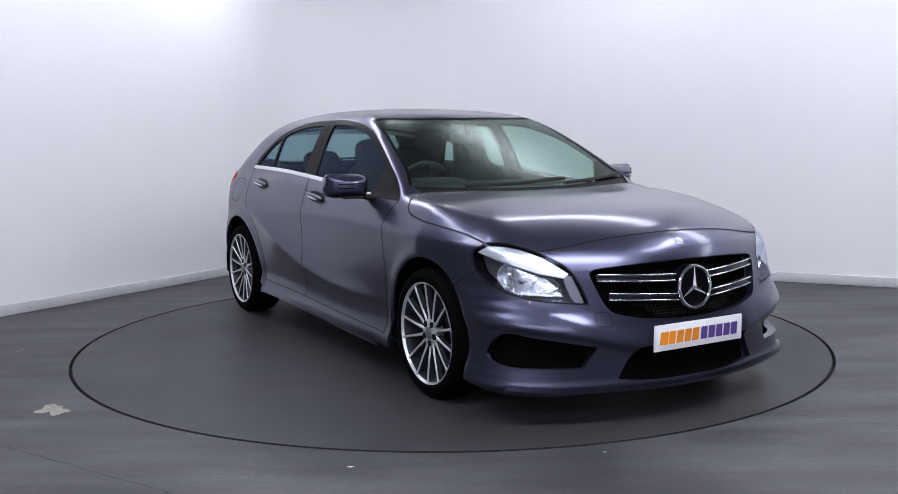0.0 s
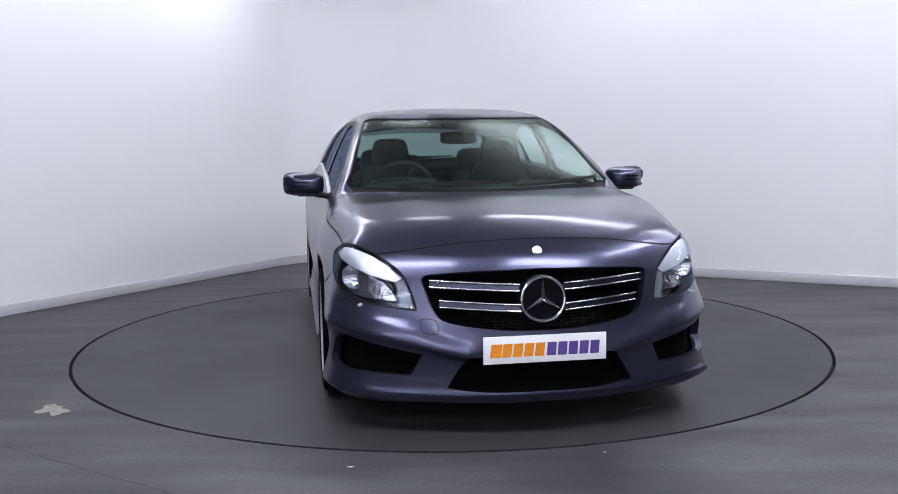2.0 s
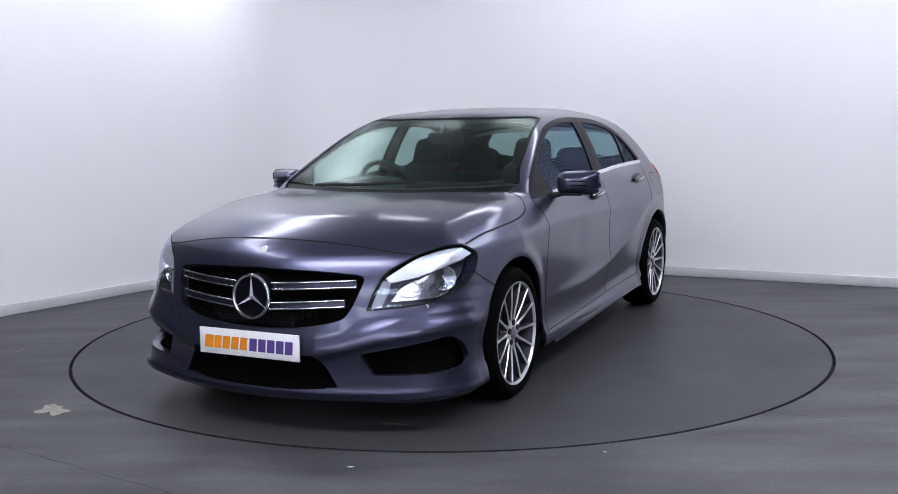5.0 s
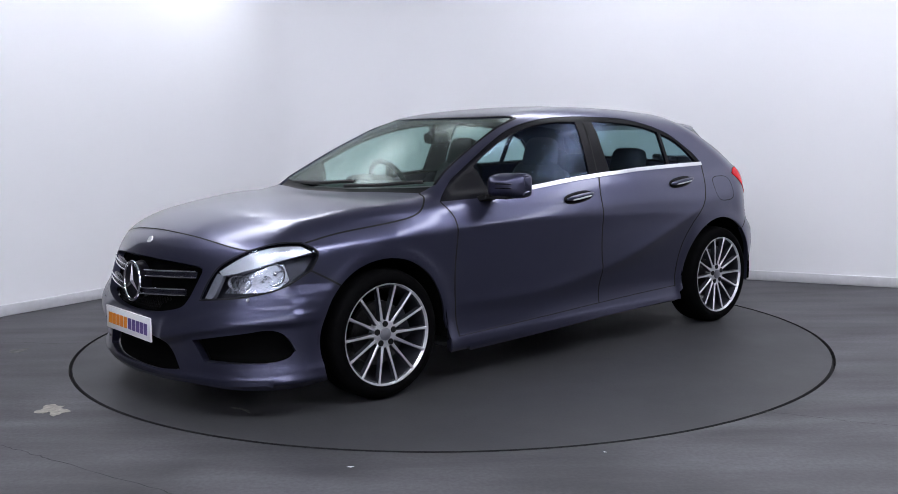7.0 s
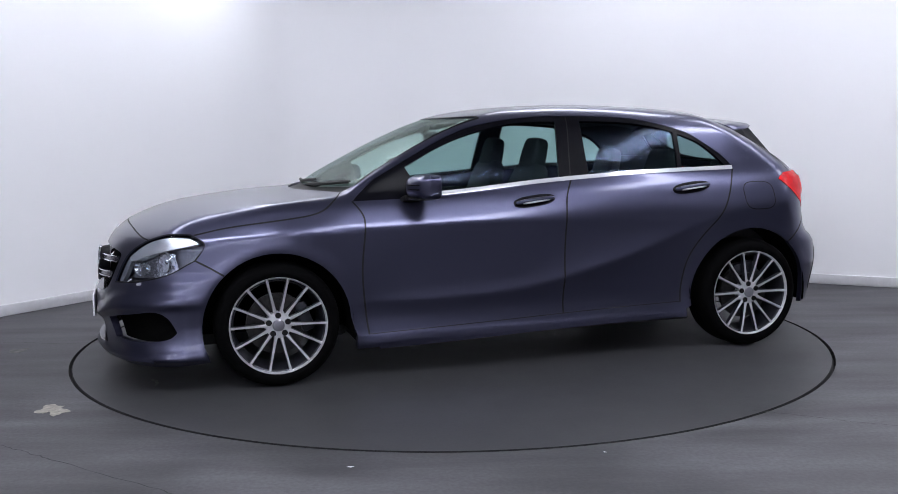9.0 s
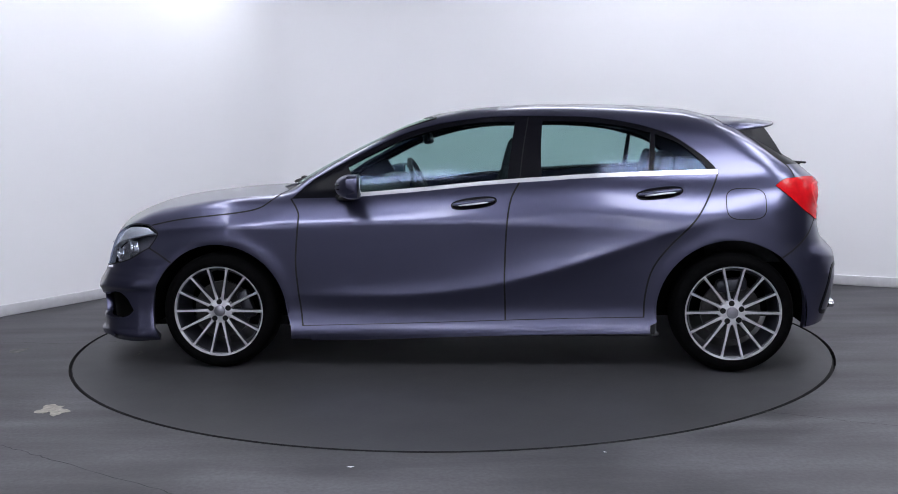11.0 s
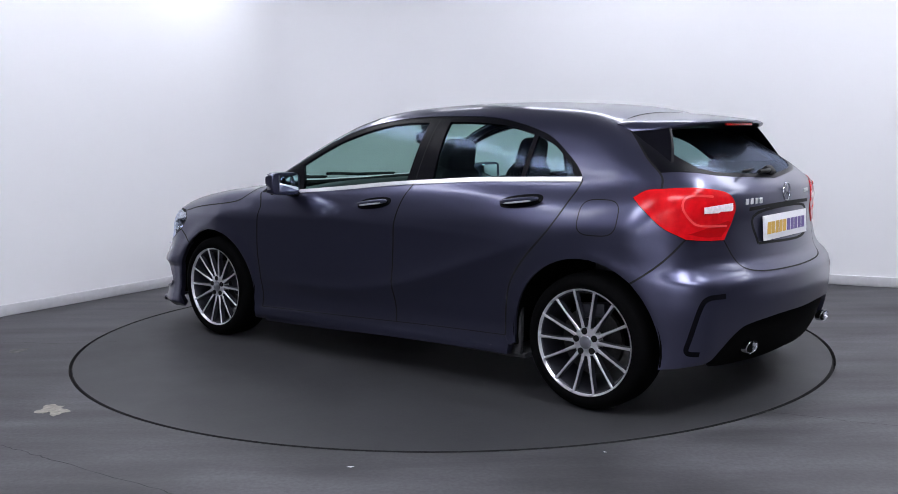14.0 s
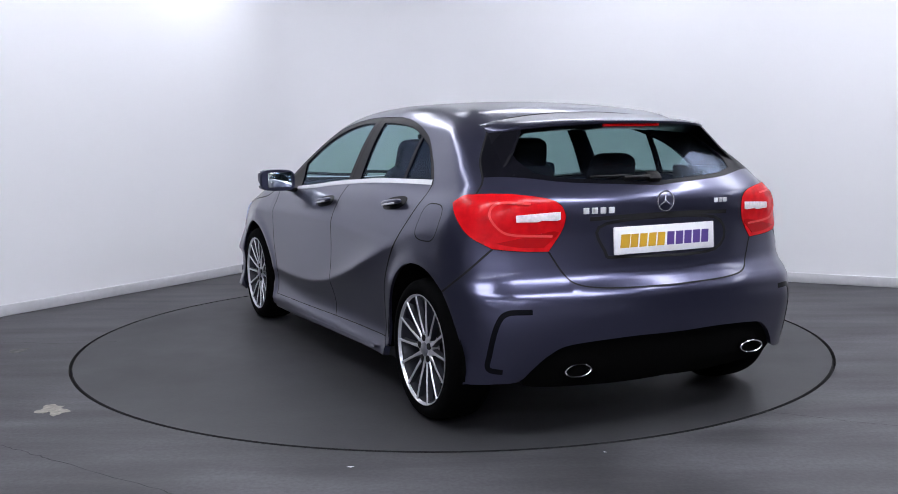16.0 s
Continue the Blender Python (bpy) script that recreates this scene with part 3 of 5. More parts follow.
# ---- the car ----
car = tagged(new("car"), "dark grey metallic five-door hatchback parked on the turntable", "car")

DLO_FRONT = side_line([(0.961, 0.921), (0.90, 0.975), (0.835, 1.028)])
DLO_TOP = side_line([(0.835, 1.028), (0.633, 1.135), (0.479, 1.212), (0.325, 1.276), (0.168, 1.315), (0.01, 1.338), (-0.149, 1.350), (-0.309, 1.352), (-0.466, 1.349), (-0.62, 1.343), (-0.773, 1.325), (-0.923, 1.293)])
DLO_BACK = side_line([(-0.923, 1.293), (-1.07, 1.24), (-1.214, 1.142), (-1.28, 1.08), (-1.302, 1.040)])
BELT_F = side_line([(0.961, 0.921), (0.6, 0.93), (0.283, 0.957), (-0.03, 0.985), (-0.272, 1.002)])
BELT_R = side_line([(-0.272, 1.002), (-0.45, 1.012), (-0.634, 1.023), (-0.926, 1.032), (-1.302, 1.040)])
DOOR_A = side_line([(0.961, 0.921), (0.918, 0.86), (0.909, 0.80), (0.928, 0.597), (0.922, 0.438), (0.90, 0.235)])
DOOR_B = side_line([(-0.272, 1.002), (-0.226, 0.908), (-0.204, 0.762), (-0.192, 0.52), (-0.194, 0.268)])
DOOR_C = side_line([(-1.302, 1.040), (-1.271, 0.967), (-1.182, 0.812), (-1.043, 0.666), (-0.96, 0.547), (-0.926, 0.411), (-0.919, 0.288)])
SILL_F = side_line([(0.90, 0.235), (0.35, 0.25), (-0.194, 0.268)])
SILL_R = side_line([(-0.194, 0.268), (-0.55, 0.279), (-0.919, 0.288)])
SILL_LOW = side_line([(0.965, 0.165), (0.4, 0.175), (-0.2, 0.190), (-0.6, 0.20), (-0.95, 0.205)])
FX, FZ, FR, RX, RZ, RR = 1.362, 0.310, 0.372, -1.362, 0.318, 0.380
ARCH_F = arc(FX, FZ, FR, 190, 45)
ARCH_FB = arc(FX, FZ, FR, 45, -12, 12)
ARCH_R = arc(RX, RZ, RR, 130, -8)
ARCH_RB = arc(RX, RZ, RR, 130, 192, 14)
HOOD_SIDE = [(1.75, 0.765, 0.772), (1.58, 0.805, 0.810), (1.282, 0.84, 0.845), (1.129, 0.832, 0.875), (1.045, 0.765, 0.925), (1.0, 0.68, 0.957)]


def on_skin(pts, kind, n=7):
    return from_flat(to_flat(smooth_line(pts, n), kind), kind)


HOOD_EDGE = on_skin(HOOD_SIDE, "S")
HOOD_LAMP = on_skin([(1.94, 0.645, 0.742), (1.845, 0.712, 0.768), (1.75, 0.765, 0.772)], "F")
HOOD_NOSE = on_skin([(2.075, 0.0, 0.812), (2.045, 0.32, 0.795), (1.985, 0.56, 0.757), (1.94, 0.645, 0.742)], "F")
COWL = on_skin([(1.0, 0.68, 0.957), (1.06, 0.5, 0.962), (1.15, 0.2, 0.963), (1.165, 0.0, 0.963)], "S")
SCREEN_LOW = on_skin([(0.925, 0.665, 0.972), (1.0, 0.5, 0.985), (1.07, 0.22, 0.99), (1.085, 0.0, 0.99)], "S")
SCREEN_SIDE = on_skin([(0.925, 0.665, 0.972), (0.80, 0.648, 1.06), (0.63, 0.615, 1.145), (0.40, 0.575, 1.25), (0.19, 0.54, 1.315)], "S")
SCREEN_TOP = on_skin([(0.19, 0.54, 1.315), (0.28, 0.3, 1.338), (0.315, 0.0, 1.345)], "S")
PILLAR_FOOT = on_skin([(0.925, 0.665, 0.972), (0.88, 0.70, 1.0), (0.835, 0.733, 1.028)], "S")
ROOF_CUT = on_skin([(-0.923, 0.615, 1.293), (-1.15, 0.58, 1.32), (-1.36, 0.53, 1.31)], "S")
HATCH_TOP = on_skin([(-1.36, 0.53, 1.30), (-1.335, 0.3, 1.34), (-1.33, 0.0, 1.36)], "S")
HATCH_SIDE = on_skin([(-1.36, 0.53, 1.30), (-1.438, 0.575, 1.257), (-1.567, 0.673, 1.137), (-1.662, 0.715, 1.062), (-1.69, 0.762, 1.008)], "R")
LAMP_TOP = on_skin([(-1.588, 0.82, 0.973), (-1.634, 0.79, 1.003), (-1.69, 0.762, 1.008)], "R")
LAMP_OUT = on_skin([(-1.588, 0.82, 0.973), (-1.64, 0.832, 0.925), (-1.725, 0.82, 0.85), (-1.80, 0.75, 0.797)], "R")
LAMP_LOW = on_skin([(-1.80, 0.75, 0.797), (-1.842, 0.65, 0.785), (-1.875, 0.535, 0.780)], "R")
LAMP_IN = on_skin([(-1.69, 0.762, 1.008), (-1.808, 0.647, 1.010), (-1.872, 0.511, 0.986), (-1.892, 0.466, 0.935), (-1.887, 0.478, 0.865), (-1.875, 0.535, 0.780)], "R")
TAIL_SEAM = on_skin([(-1.80, 0.75, 0.797), (-1.725, 0.83, 0.70), (-1.606, 0.88, 0.609)], "R")
HATCH_LOW = on_skin([(-1.875, 0.535, 0.780), (-1.908, 0.48, 0.685), (-1.946, 0.436, 0.646), (-1.987, 0.325, 0.629), (-2.015, 0.10, 0.624), (-2.02, 0.0, 0.623)], "R")
NOSE_SEAM = on_skin([(1.754, 0.842, 0.659), (1.69, 0.868, 0.622), (1.622, 0.88, 0.582)], "F")
HEAD_IN = on_skin([(1.94, 0.645, 0.742), (2.03, 0.580, 0.695), (2.072, 0.556, 0.662)], "F")
HEAD_TIP = on_skin([(2.072, 0.556, 0.662), (2.10, 0.53, 0.60), (2.121, 0.508, 0.53)], "F")
HEAD_LOW = on_skin([(2.121, 0.508, 0.53), (2.0, 0.69, 0.550), (1.87, 0.795, 0.588), (1.754, 0.842, 0.659)], "F")
HEAD_OUT = on_skin([(1.754, 0.842, 0.659), (1.712, 0.835, 0.715), (1.709, 0.822, 0.745), (1.75, 0.765, 0.772)], "F")


def joined(*lines):
    return np.vstack(lines)


# flanks
fender = joined(HOOD_EDGE, PILLAR_FOOT, DLO_FRONT[::-1], DOOR_A, side_line([(0.90, 0.235), (0.965, 0.235)]), ARCH_F[2:], NOSE_SEAM[::-1], HEAD_OUT)
both("front_wing", skin("S", [fender], 0.026), PAINT, car)
doors = both("front_door", skin("S", [joined(BELT_F, DOOR_B, SILL_F[::-1], DOOR_A[::-1])], 0.014), PAINT, car)
back_doors = both("rear_door", skin("S", [joined(BELT_R, DOOR_C, SILL_R[::-1], DOOR_B[::-1])], 0.014), PAINT, car)
both("rear_wing", skin("S", [joined(DLO_BACK[::-1], ROOF_CUT, HATCH_SIDE, LAMP_TOP[::-1], LAMP_OUT, TAIL_SEAM, ARCH_RB[::-1][:0], ARCH_R,
                                      side_line([(-0.955, 0.25), (-0.93, 0.25)]), side_line([(-0.93, 0.25), (-0.919, 0.288)]), DOOR_C[::-1])], 0.02), PAINT, car)
both("sill", skin("S", [joined(side_line([(0.965, 0.235), (0.90, 0.235)]), SILL_F, SILL_R, side_line([(-0.919, 0.288), (-0.95, 0.25)]), SILL_LOW[::-1])], 0.014, 0.002, 0.03), PAINT, car)
both("sill_lip", ribbon(side_line([(0.85, 0.178), (0.4, 0.186), (-0.2, 0.203), (-0.6, 0.214), (-0.85, 0.224)]), 0.018, 0.020, 0.004), PAINT, car)
# top
add_panel("bonnet", skin("S", [whole(joined(HOOD_NOSE, HOOD_LAMP, HOOD_EDGE, COWL))], 0.028, 0.001), PAINT, car)
add_panel("roof", skin("S", [whole(joined(SCREEN_TOP[::-1], SCREEN_SIDE[::-1], PILLAR_FOOT, DLO_TOP, ROOF_CUT, HATCH_TOP))], 0.028), PAINT, car)
screen = add_panel("windscreen", skin("S", [whole(joined(SCREEN_LOW[::-1], SCREEN_SIDE, SCREEN_TOP))], 0.04, -0.004, 0.0), SCREEN, car, "green-tinted clear windscreen")
add_panel("scuttle", skin("S", [whole(joined(COWL[::-1], PILLAR_FOOT[:1], SCREEN_LOW))], 0.04, -0.012, 0.02), BLACK, car, "black plastic scuttle under the windscreen")
both("screen_seal", ribbon(SCREEN_SIDE, 0.016, 0.001), GLOSS_BLACK, car)
add_panel("screen_seal", ribbon(joined(SCREEN_TOP, mirrored(SCREEN_TOP[::-1])), 0.014, 0.001), GLOSS_BLACK, car)

# side windows
OPEN_F = joined(side_line([(0.60, 0.948), (0.283, 0.972), (-0.03, 0.999), (-0.206, 1.013)]), side_line([(-0.206, 1.013), (-0.225, 1.17), (-0.245, 1.322)]),
                side_line([(-0.245, 1.322), (-0.1, 1.322), (0.05, 1.308), (0.21, 1.277), (0.36, 1.232), (0.50, 1.173), (0.66, 1.09)]), side_line([(0.66, 1.09), (0.625, 1.02), (0.60, 0.948)]))
OPEN_R = joined(side_line([(-0.388, 1.022), (-0.634, 1.036), (-0.945, 1.045)]), side_line([(-0.945, 1.045), (-0.955, 1.15), (-0.965, 1.253)]),
                side_line([(-0.965, 1.253), (-0.85, 1.285), (-0.74, 1.304), (-0.62, 1.315), (-0.5, 1.321), (-0.392, 1.323)]), side_line([(-0.392, 1.323), (-0.385, 1.17), (-0.388, 1.022)]))
OPEN_Q = joined(side_line([(-0.975, 1.046), (-1.1, 1.05), (-1.262, 1.053)]), side_line([(-1.262, 1.053), (-1.19, 1.13), (-1.10, 1.20), (-0.99, 1.245)]), side_line([(-0.99, 1.245), (-0.983, 1.15), (-0.975, 1.046)]))
both("window_frame", skin("S", [joined(BELT_F, BELT_R, DLO_BACK[::-1], DLO_TOP[::-1], DLO_FRONT[::-1]), OPEN_F, OPEN_R, OPEN_Q], 0.03, -0.003, 0.018), GLOSS_BLACK, car, "gloss black window surround")
for loop, name, owner in ((OPEN_F, "front_window", doors), (OPEN_R, "rear_window", back_doors), (OPEN_Q, "quarter_window", (car, car))):
    d = skin("S", [loop], 0.028, -0.008, 0.0)
    add_panel(name, d, WINDOW, owner[0], "tinted side window glass")
    add_panel(name, d, WINDOW, owner[1], "tinted side window glass", True)
both("belt_trim", ribbon(side_line([(0.62, 0.936), (0.283, 0.962), (-0.03, 0.990), (-0.272, 1.007), (-0.45, 1.017), (-0.634, 1.028), (-0.926, 1.037), (-1.298, 1.045)]), 0.022, 0.006, 0.004), TRIM, car, "bright chrome strip under the windows")
both("pillar_gap", ribbon(side_line([(-0.272, 1.012), (-0.29, 1.17), (-0.318, 1.345)]), 0.007, 0.0006), SEAM, car)

# shut lines
for line in (DOOR_A, DOOR_B, DOOR_C, HOOD_EDGE, TAIL_SEAM, NOSE_SEAM, HATCH_SIDE, joined(SILL_F, SILL_R)):
    both("panel_gap", ribbon(line, 0.009, 0.0014), SEAM, car)
for half in (HOOD_NOSE, HATCH_LOW, HATCH_TOP):
    line = half if abs(half[0, 1]) < 0.01 else half[::-1]
    add_panel("panel_gap", ribbon(joined(mirrored(line[::-1])[:-1], line), 0.0075, 0.0018), SEAM, car)
fuel = []
for k in range(41):
    a = 2 * math.pi * k / 40
    fuel.append((-1.432 + 0.100 * math.copysign(abs(math.cos(a)) ** 0.6, math.cos(a)), 0.882 + 0.078 * math.copysign(abs(math.sin(a)) ** 0.6, math.sin(a))))
add_panel("filler_flap", ribbon(mirrored(side_line(fuel, 2)), 0.005, 0.0010), SEAM, car, flip=False)
add_panel("filler_flap", ribbon(side_line(fuel, 2), 0.005, 0.0010), SEAM, car)

# nose
GRILLE = front_line([(0.0, 0.697), (0.265, 0.690), (0.44, 0.678), (0.485, 0.668)])
GRILLE2 = front_line([(0.485, 0.668), (0.490, 0.648), (0.475, 0.595), (0.45, 0.53), (0.41, 0.490), (0.286, 0.463), (0.14, 0.449), (0.0, 0.446)])
INTAKE = joined(on_skin([(2.174, 0.498, 0.352), (2.12, 0.64, 0.380), (2.04, 0.755, 0.400), (1.967, 0.824, 0.410), (1.90, 0.85, 0.380), (1.845, 0.852, 0.305)], "F"),
                on_skin([(1.845, 0.852, 0.305), (1.89, 0.838, 0.274), (2.07, 0.70, 0.262), (2.145, 0.55, 0.258)], "F"), on_skin([(2.145, 0.55, 0.258), (2.174, 0.498, 0.352)], "F"))
MOUTH = joined(on_skin([(2.25, 0.0, 0.345), (2.24, 0.315, 0.342)], "F"), on_skin([(2.24, 0.315, 0.342), (2.21, 0.355, 0.29), (2.196, 0.404, 0.205)], "F"), on_skin([(2.196, 0.404, 0.205), (2.22, 0.25, 0.194), (2.251, 0.0, 0.190)], "F"))
BUMPER_LOW = on_skin([(1.69, 0.855, 0.16), (1.78, 0.84, 0.150), (1.92, 0.77, 0.148), (2.05, 0.65, 0.150), (2.17, 0.41, 0.150), (2.235, 0.0, 0.150)], "F")
nose = whole(joined(HOOD_NOSE, HEAD_IN, HEAD_TIP, HEAD_LOW, NOSE_SEAM, ARCH_FB, BUMPER_LOW))
bumper = add_panel("front_bumper", skin("F", [nose, whole(joined(GRILLE, GRILLE2)), INTAKE, mirrored(INTAKE[::-1]), whole(MOUTH)], 0.012, 0.0, 0.035), PAINT, car, "grey sport bumper with black air intakes")
lip = on_skin([(2.262, 0.0, 0.160), (2.19, 0.43, 0.168), (2.08, 0.69, 0.180), (1.99, 0.805, 0.184), (1.955, 0.832, 0.178)], "F")
add_panel("splitter", ribbon(joined(mirrored(lip[::-1])[:-1], lip), 0.022, 0.013, 0.012), PAINT, bumper, "grey lip along the bumper's lower edge")
blade = on_skin([(2.19, 0.43, 0.236), (2.14, 0.56, 0.246), (2.07, 0.70, 0.252), (1.946, 0.817, 0.261), (1.875, 0.845, 0.278), (1.845, 0.855, 0.305)], "F")
both("intake_blade", ribbon(blade, 0.014, 0.007, 0.02), PAINT, bumper)
tow = front_line([(-0.50, 0.445), (-0.44, 0.44), (-0.44, 0.49), (-0.50, 0.495), (-0.50, 0.445)], 3)
add_panel("tow_eye_cover", ribbon(tow, 0.003, 0.0012), SEAM, bumper)
# washer covers in pale silver, which stands in for their white highlights
for y, z in ((0.735, 0.545), (-0.735, 0.545)):
    q = cast((1.3, y, z), (1, 0, 0), 1.4)[0]
    part("washer_cap", pillow(bmesh.new(), (0.008, 0.055, 0.014), tuple(q), (0, 0, -50 if y > 0 else 50), 0.7, 8), SATIN, bumper)
big = lambda loop, f=1.04: loop.mean(0) + (loop - loop.mean(0)) * (1, f, f)
# near-black sheets stand in for the shade inside the openings
add_panel("intake_shade", skin("F", [big(whole(MOUTH))], 0.05, -0.045, 0.0), VOID, bumper)
both("intake_shade", skin("F", [big(INTAKE)], 0.05, -0.055, 0.0), VOID, bumper)
grille = add_panel("grille", skin("F", [big(whole(joined(GRILLE, GRILLE2)))], 0.04, -0.05, 0.0), VOID, bumper, "black radiator grille with chrome bars")


def grille_bar(y0, z0, y1, z1, h):
    line = front_line([(y0, z0), ((y0 + y1) / 2, (z0 + z1) / 2), (y1, z1)], 8)
    bar = ribbon(line, h, -0.006, 0.03)
    both("grille_bar", bar, BAR, grille, "silver grille bar with chrome edges")
    for s in (-1, 1):
        edge = line + np.array((0.004, 0, s * h * 0.46))
        both("bar_edge", rod(edge, 0.0036), CHROME, grille)


grille_bar(0.095, 0.622, 0.462, 0.640, 0.030)
grille_bar(0.095, 0.540, 0.425, 0.560, 0.030)
bm = bmesh.new()
for r in range(5):
    for c in range(-14, 15):
        if abs(c) > 11 - (4 - r) * 1.2 + 3:
            continue
        y, z = (c + 0.5 * (r % 2)) * 0.021, 0.462 + r * 0.013
        q = cast((1.3, y, z), (1.0, 0, 0), 1.4)[0]
        ring(bm, 0.0075, 0.0016, Matrix.Translation((q[0] - 0.035, y, z)) @ Matrix.Rotation(radians(90), 4, "Y"), 6, 3)
part("mesh", bm, BLACK, grille)


def emblem(at, r, tilt, parent, back=True, plate=GLOSS_BLACK):
    """A round badge: a ring with three tapered arms, facing forward along x, tipped back by tilt degrees."""
    m = pose(*at, 0, -tilt, 0) @ Matrix.Rotation(radians(90), 4, "Y") @ Matrix.Rotation(radians(90), 4, "Z")
    bm = bmesh.new()
    ring(bm, r * 0.93, r * 0.075, m, 48, 8)
    for k in range(3):
        a = math.pi / 2 + 2 * math.pi * k / 3
        d, s = Vector((math.cos(a), math.sin(a), 0)), Vector((-math.sin(a), math.cos(a), 0))
        c = bm.verts.new(m @ (d * 0 + Vector((0, 0, r * 0.12))))
        tip = bm.verts.new(m @ (d * r * 0.92 + Vector((0, 0, r * 0.03))))
        e = [bm.verts.new(m @ ((d * 0.06 + s * q * 0.105) * r)) for q in (1, -1)]
        bm.faces.new((c, e[1], tip)), bm.faces.new((c, tip, e[0]))
        bm.faces.new((e[0], tip, e[1]))
    bmesh.ops.recalc_face_normals(bm, faces=bm.faces)
    ob = part("badge", bm, CHROME, parent, "round chrome badge")
    if back:
        bm = bmesh.new()
        tube(bm, r * 0.92, r * 0.92, r * 0.12, m @ Matrix.Translation((0, 0, -r * 0.08)), 40)
        part("badge_plate", bm, plate, parent)
    return ob


emblem((2.232, 0, 0.575), 0.099, 4, grille)
bm = bmesh.new()
tube(bm, 0.096, 0.088, 0.05, pose(2.200, 0, 0.575, 0, 90, 0), 40)
part("badge_mount", bm, GLOSS_BLACK, grille)
q = cast((1.3, 0, 0.765), (1, 0, 0), 1.4)[0]
bm = bmesh.new()
tube(bm, 0.022, 0.019, 0.006, Matrix.Translation(q) @ pose(0.001, 0, 0.001, 0, 62, 0), 28)
part("bonnet_badge", bm, LETTERS, car, "small round chrome badge")

# head lamps
HEAD = joined(HEAD_IN, HEAD_TIP, HEAD_LOW, HEAD_OUT, HOOD_LAMP[::-1])
for flip in (False, True):
    lamp = add_panel("headlight", skin("F", [HEAD], 0.03, -0.075, 0.0), LAMP_DARK, car, "clear headlight with chrome reflectors", flip)
    add_panel("cover", skin("F", [HEAD], 0.03, -0.001, 0.0), COVER, lamp, "clear plastic lamp cover", flip)
    add_panel("bezel", skin("F", [joined(HEAD), thin_out(HEAD.mean(0) + (HEAD - HEAD.mean(0)) * 0.98)], 0.03, -0.006, 0.05), GLOSS_BLACK, lamp, "", flip)
    brow = joined(on_skin([(2.068, 0.568, 0.662), (1.95, 0.652, 0.733), (1.845, 0.724, 0.760), (1.755, 0.778, 0.763)], "F"), on_skin([(1.755, 0.778, 0.763), (1.725, 0.815, 0.738)], "F"),
                  on_skin([(1.725, 0.815, 0.738), (1.869, 0.790, 0.708), (2.004, 0.690, 0.668), (2.062, 0.592, 0.643)], "F"), on_skin([(2.062, 0.592, 0.643), (2.068, 0.568, 0.662)], "F"))
    cell = joined(on_skin([(2.085, 0.60, 0.572), (2.035, 0.655, 0.646), (1.952, 0.745, 0.682), (1.855, 0.80, 0.695)], "F"), on_skin([(1.855, 0.80, 0.695), (1.842, 0.825, 0.612)], "F"), on_skin([(1.842, 0.825, 0.612), (1.96, 0.765, 0.578), (2.085, 0.60, 0.572)], "F"))
    add_panel("reflector_panel", skin("F", [cell], 0.03, -0.045, 0.0), FACET, lamp, "silver faceted reflector", flip)
    add_panel("indicator", skin("F", [brow], 0.02, -0.010, 0.03), INDICATOR, lamp, "ribbed silver indicator strip", flip)
    s = -1 if flip else 1
    for x, y, z, r in ((2.02, 0.655, 0.608, 0.040), (1.915, 0.765, 0.648, 0.050)):
        bm = bmesh.new()
        prof = [(0.012, -0.045), (r * 0.55, -0.038), (r * 0.85, -0.018), (r, 0.0), (r * 1.06, 0.0), (r * 1.06, -0.012)]
        lathe(bm, prof, 40)
        q = from_flat(to_flat(np.array([(x, y, z)]), "F"), "F")[0] - np.array((0.030, 0.018, 0))
        x, y = q[0], q[1]
        bmesh.ops.transform(bm, matrix=pose(x, y * s, z, 0, 0, -90 + 32 * s) @ Matrix.Diagonal((1.35 if r < 0.045 else 1.0, 1, 0.8 if r < 0.045 else 1.0, 1)), verts=bm.verts)
        bowl = part("reflector", bm, REFLECTOR, lamp, "chrome reflector bowl")
        bm = bmesh.new()
        bmesh.ops.create_uvsphere(bm, u_segments=16, v_segments=10, radius=0.016, matrix=pose(x - 0.022, (y - 0.018) * s, z))
        part("bulb", bm, CHROME, bowl)
    wing = joined(on_skin([(2.118, 0.525, 0.542), (2.076, 0.560, 0.655)], "F"), on_skin([(2.076, 0.560, 0.655), (2.062, 0.598, 0.648)], "F"), on_skin([(2.062, 0.598, 0.648), (2.102, 0.572, 0.552), (2.118, 0.525, 0.542)], "F"))
    add_panel("trim", skin("F", [wing], 0.02, -0.014, 0.02), LAMP_BACK, lamp, "", flip)
both("panel_gap", ribbon(joined(HEAD, HEAD[:1]), 0.006, 0.0012), SEAM, car)

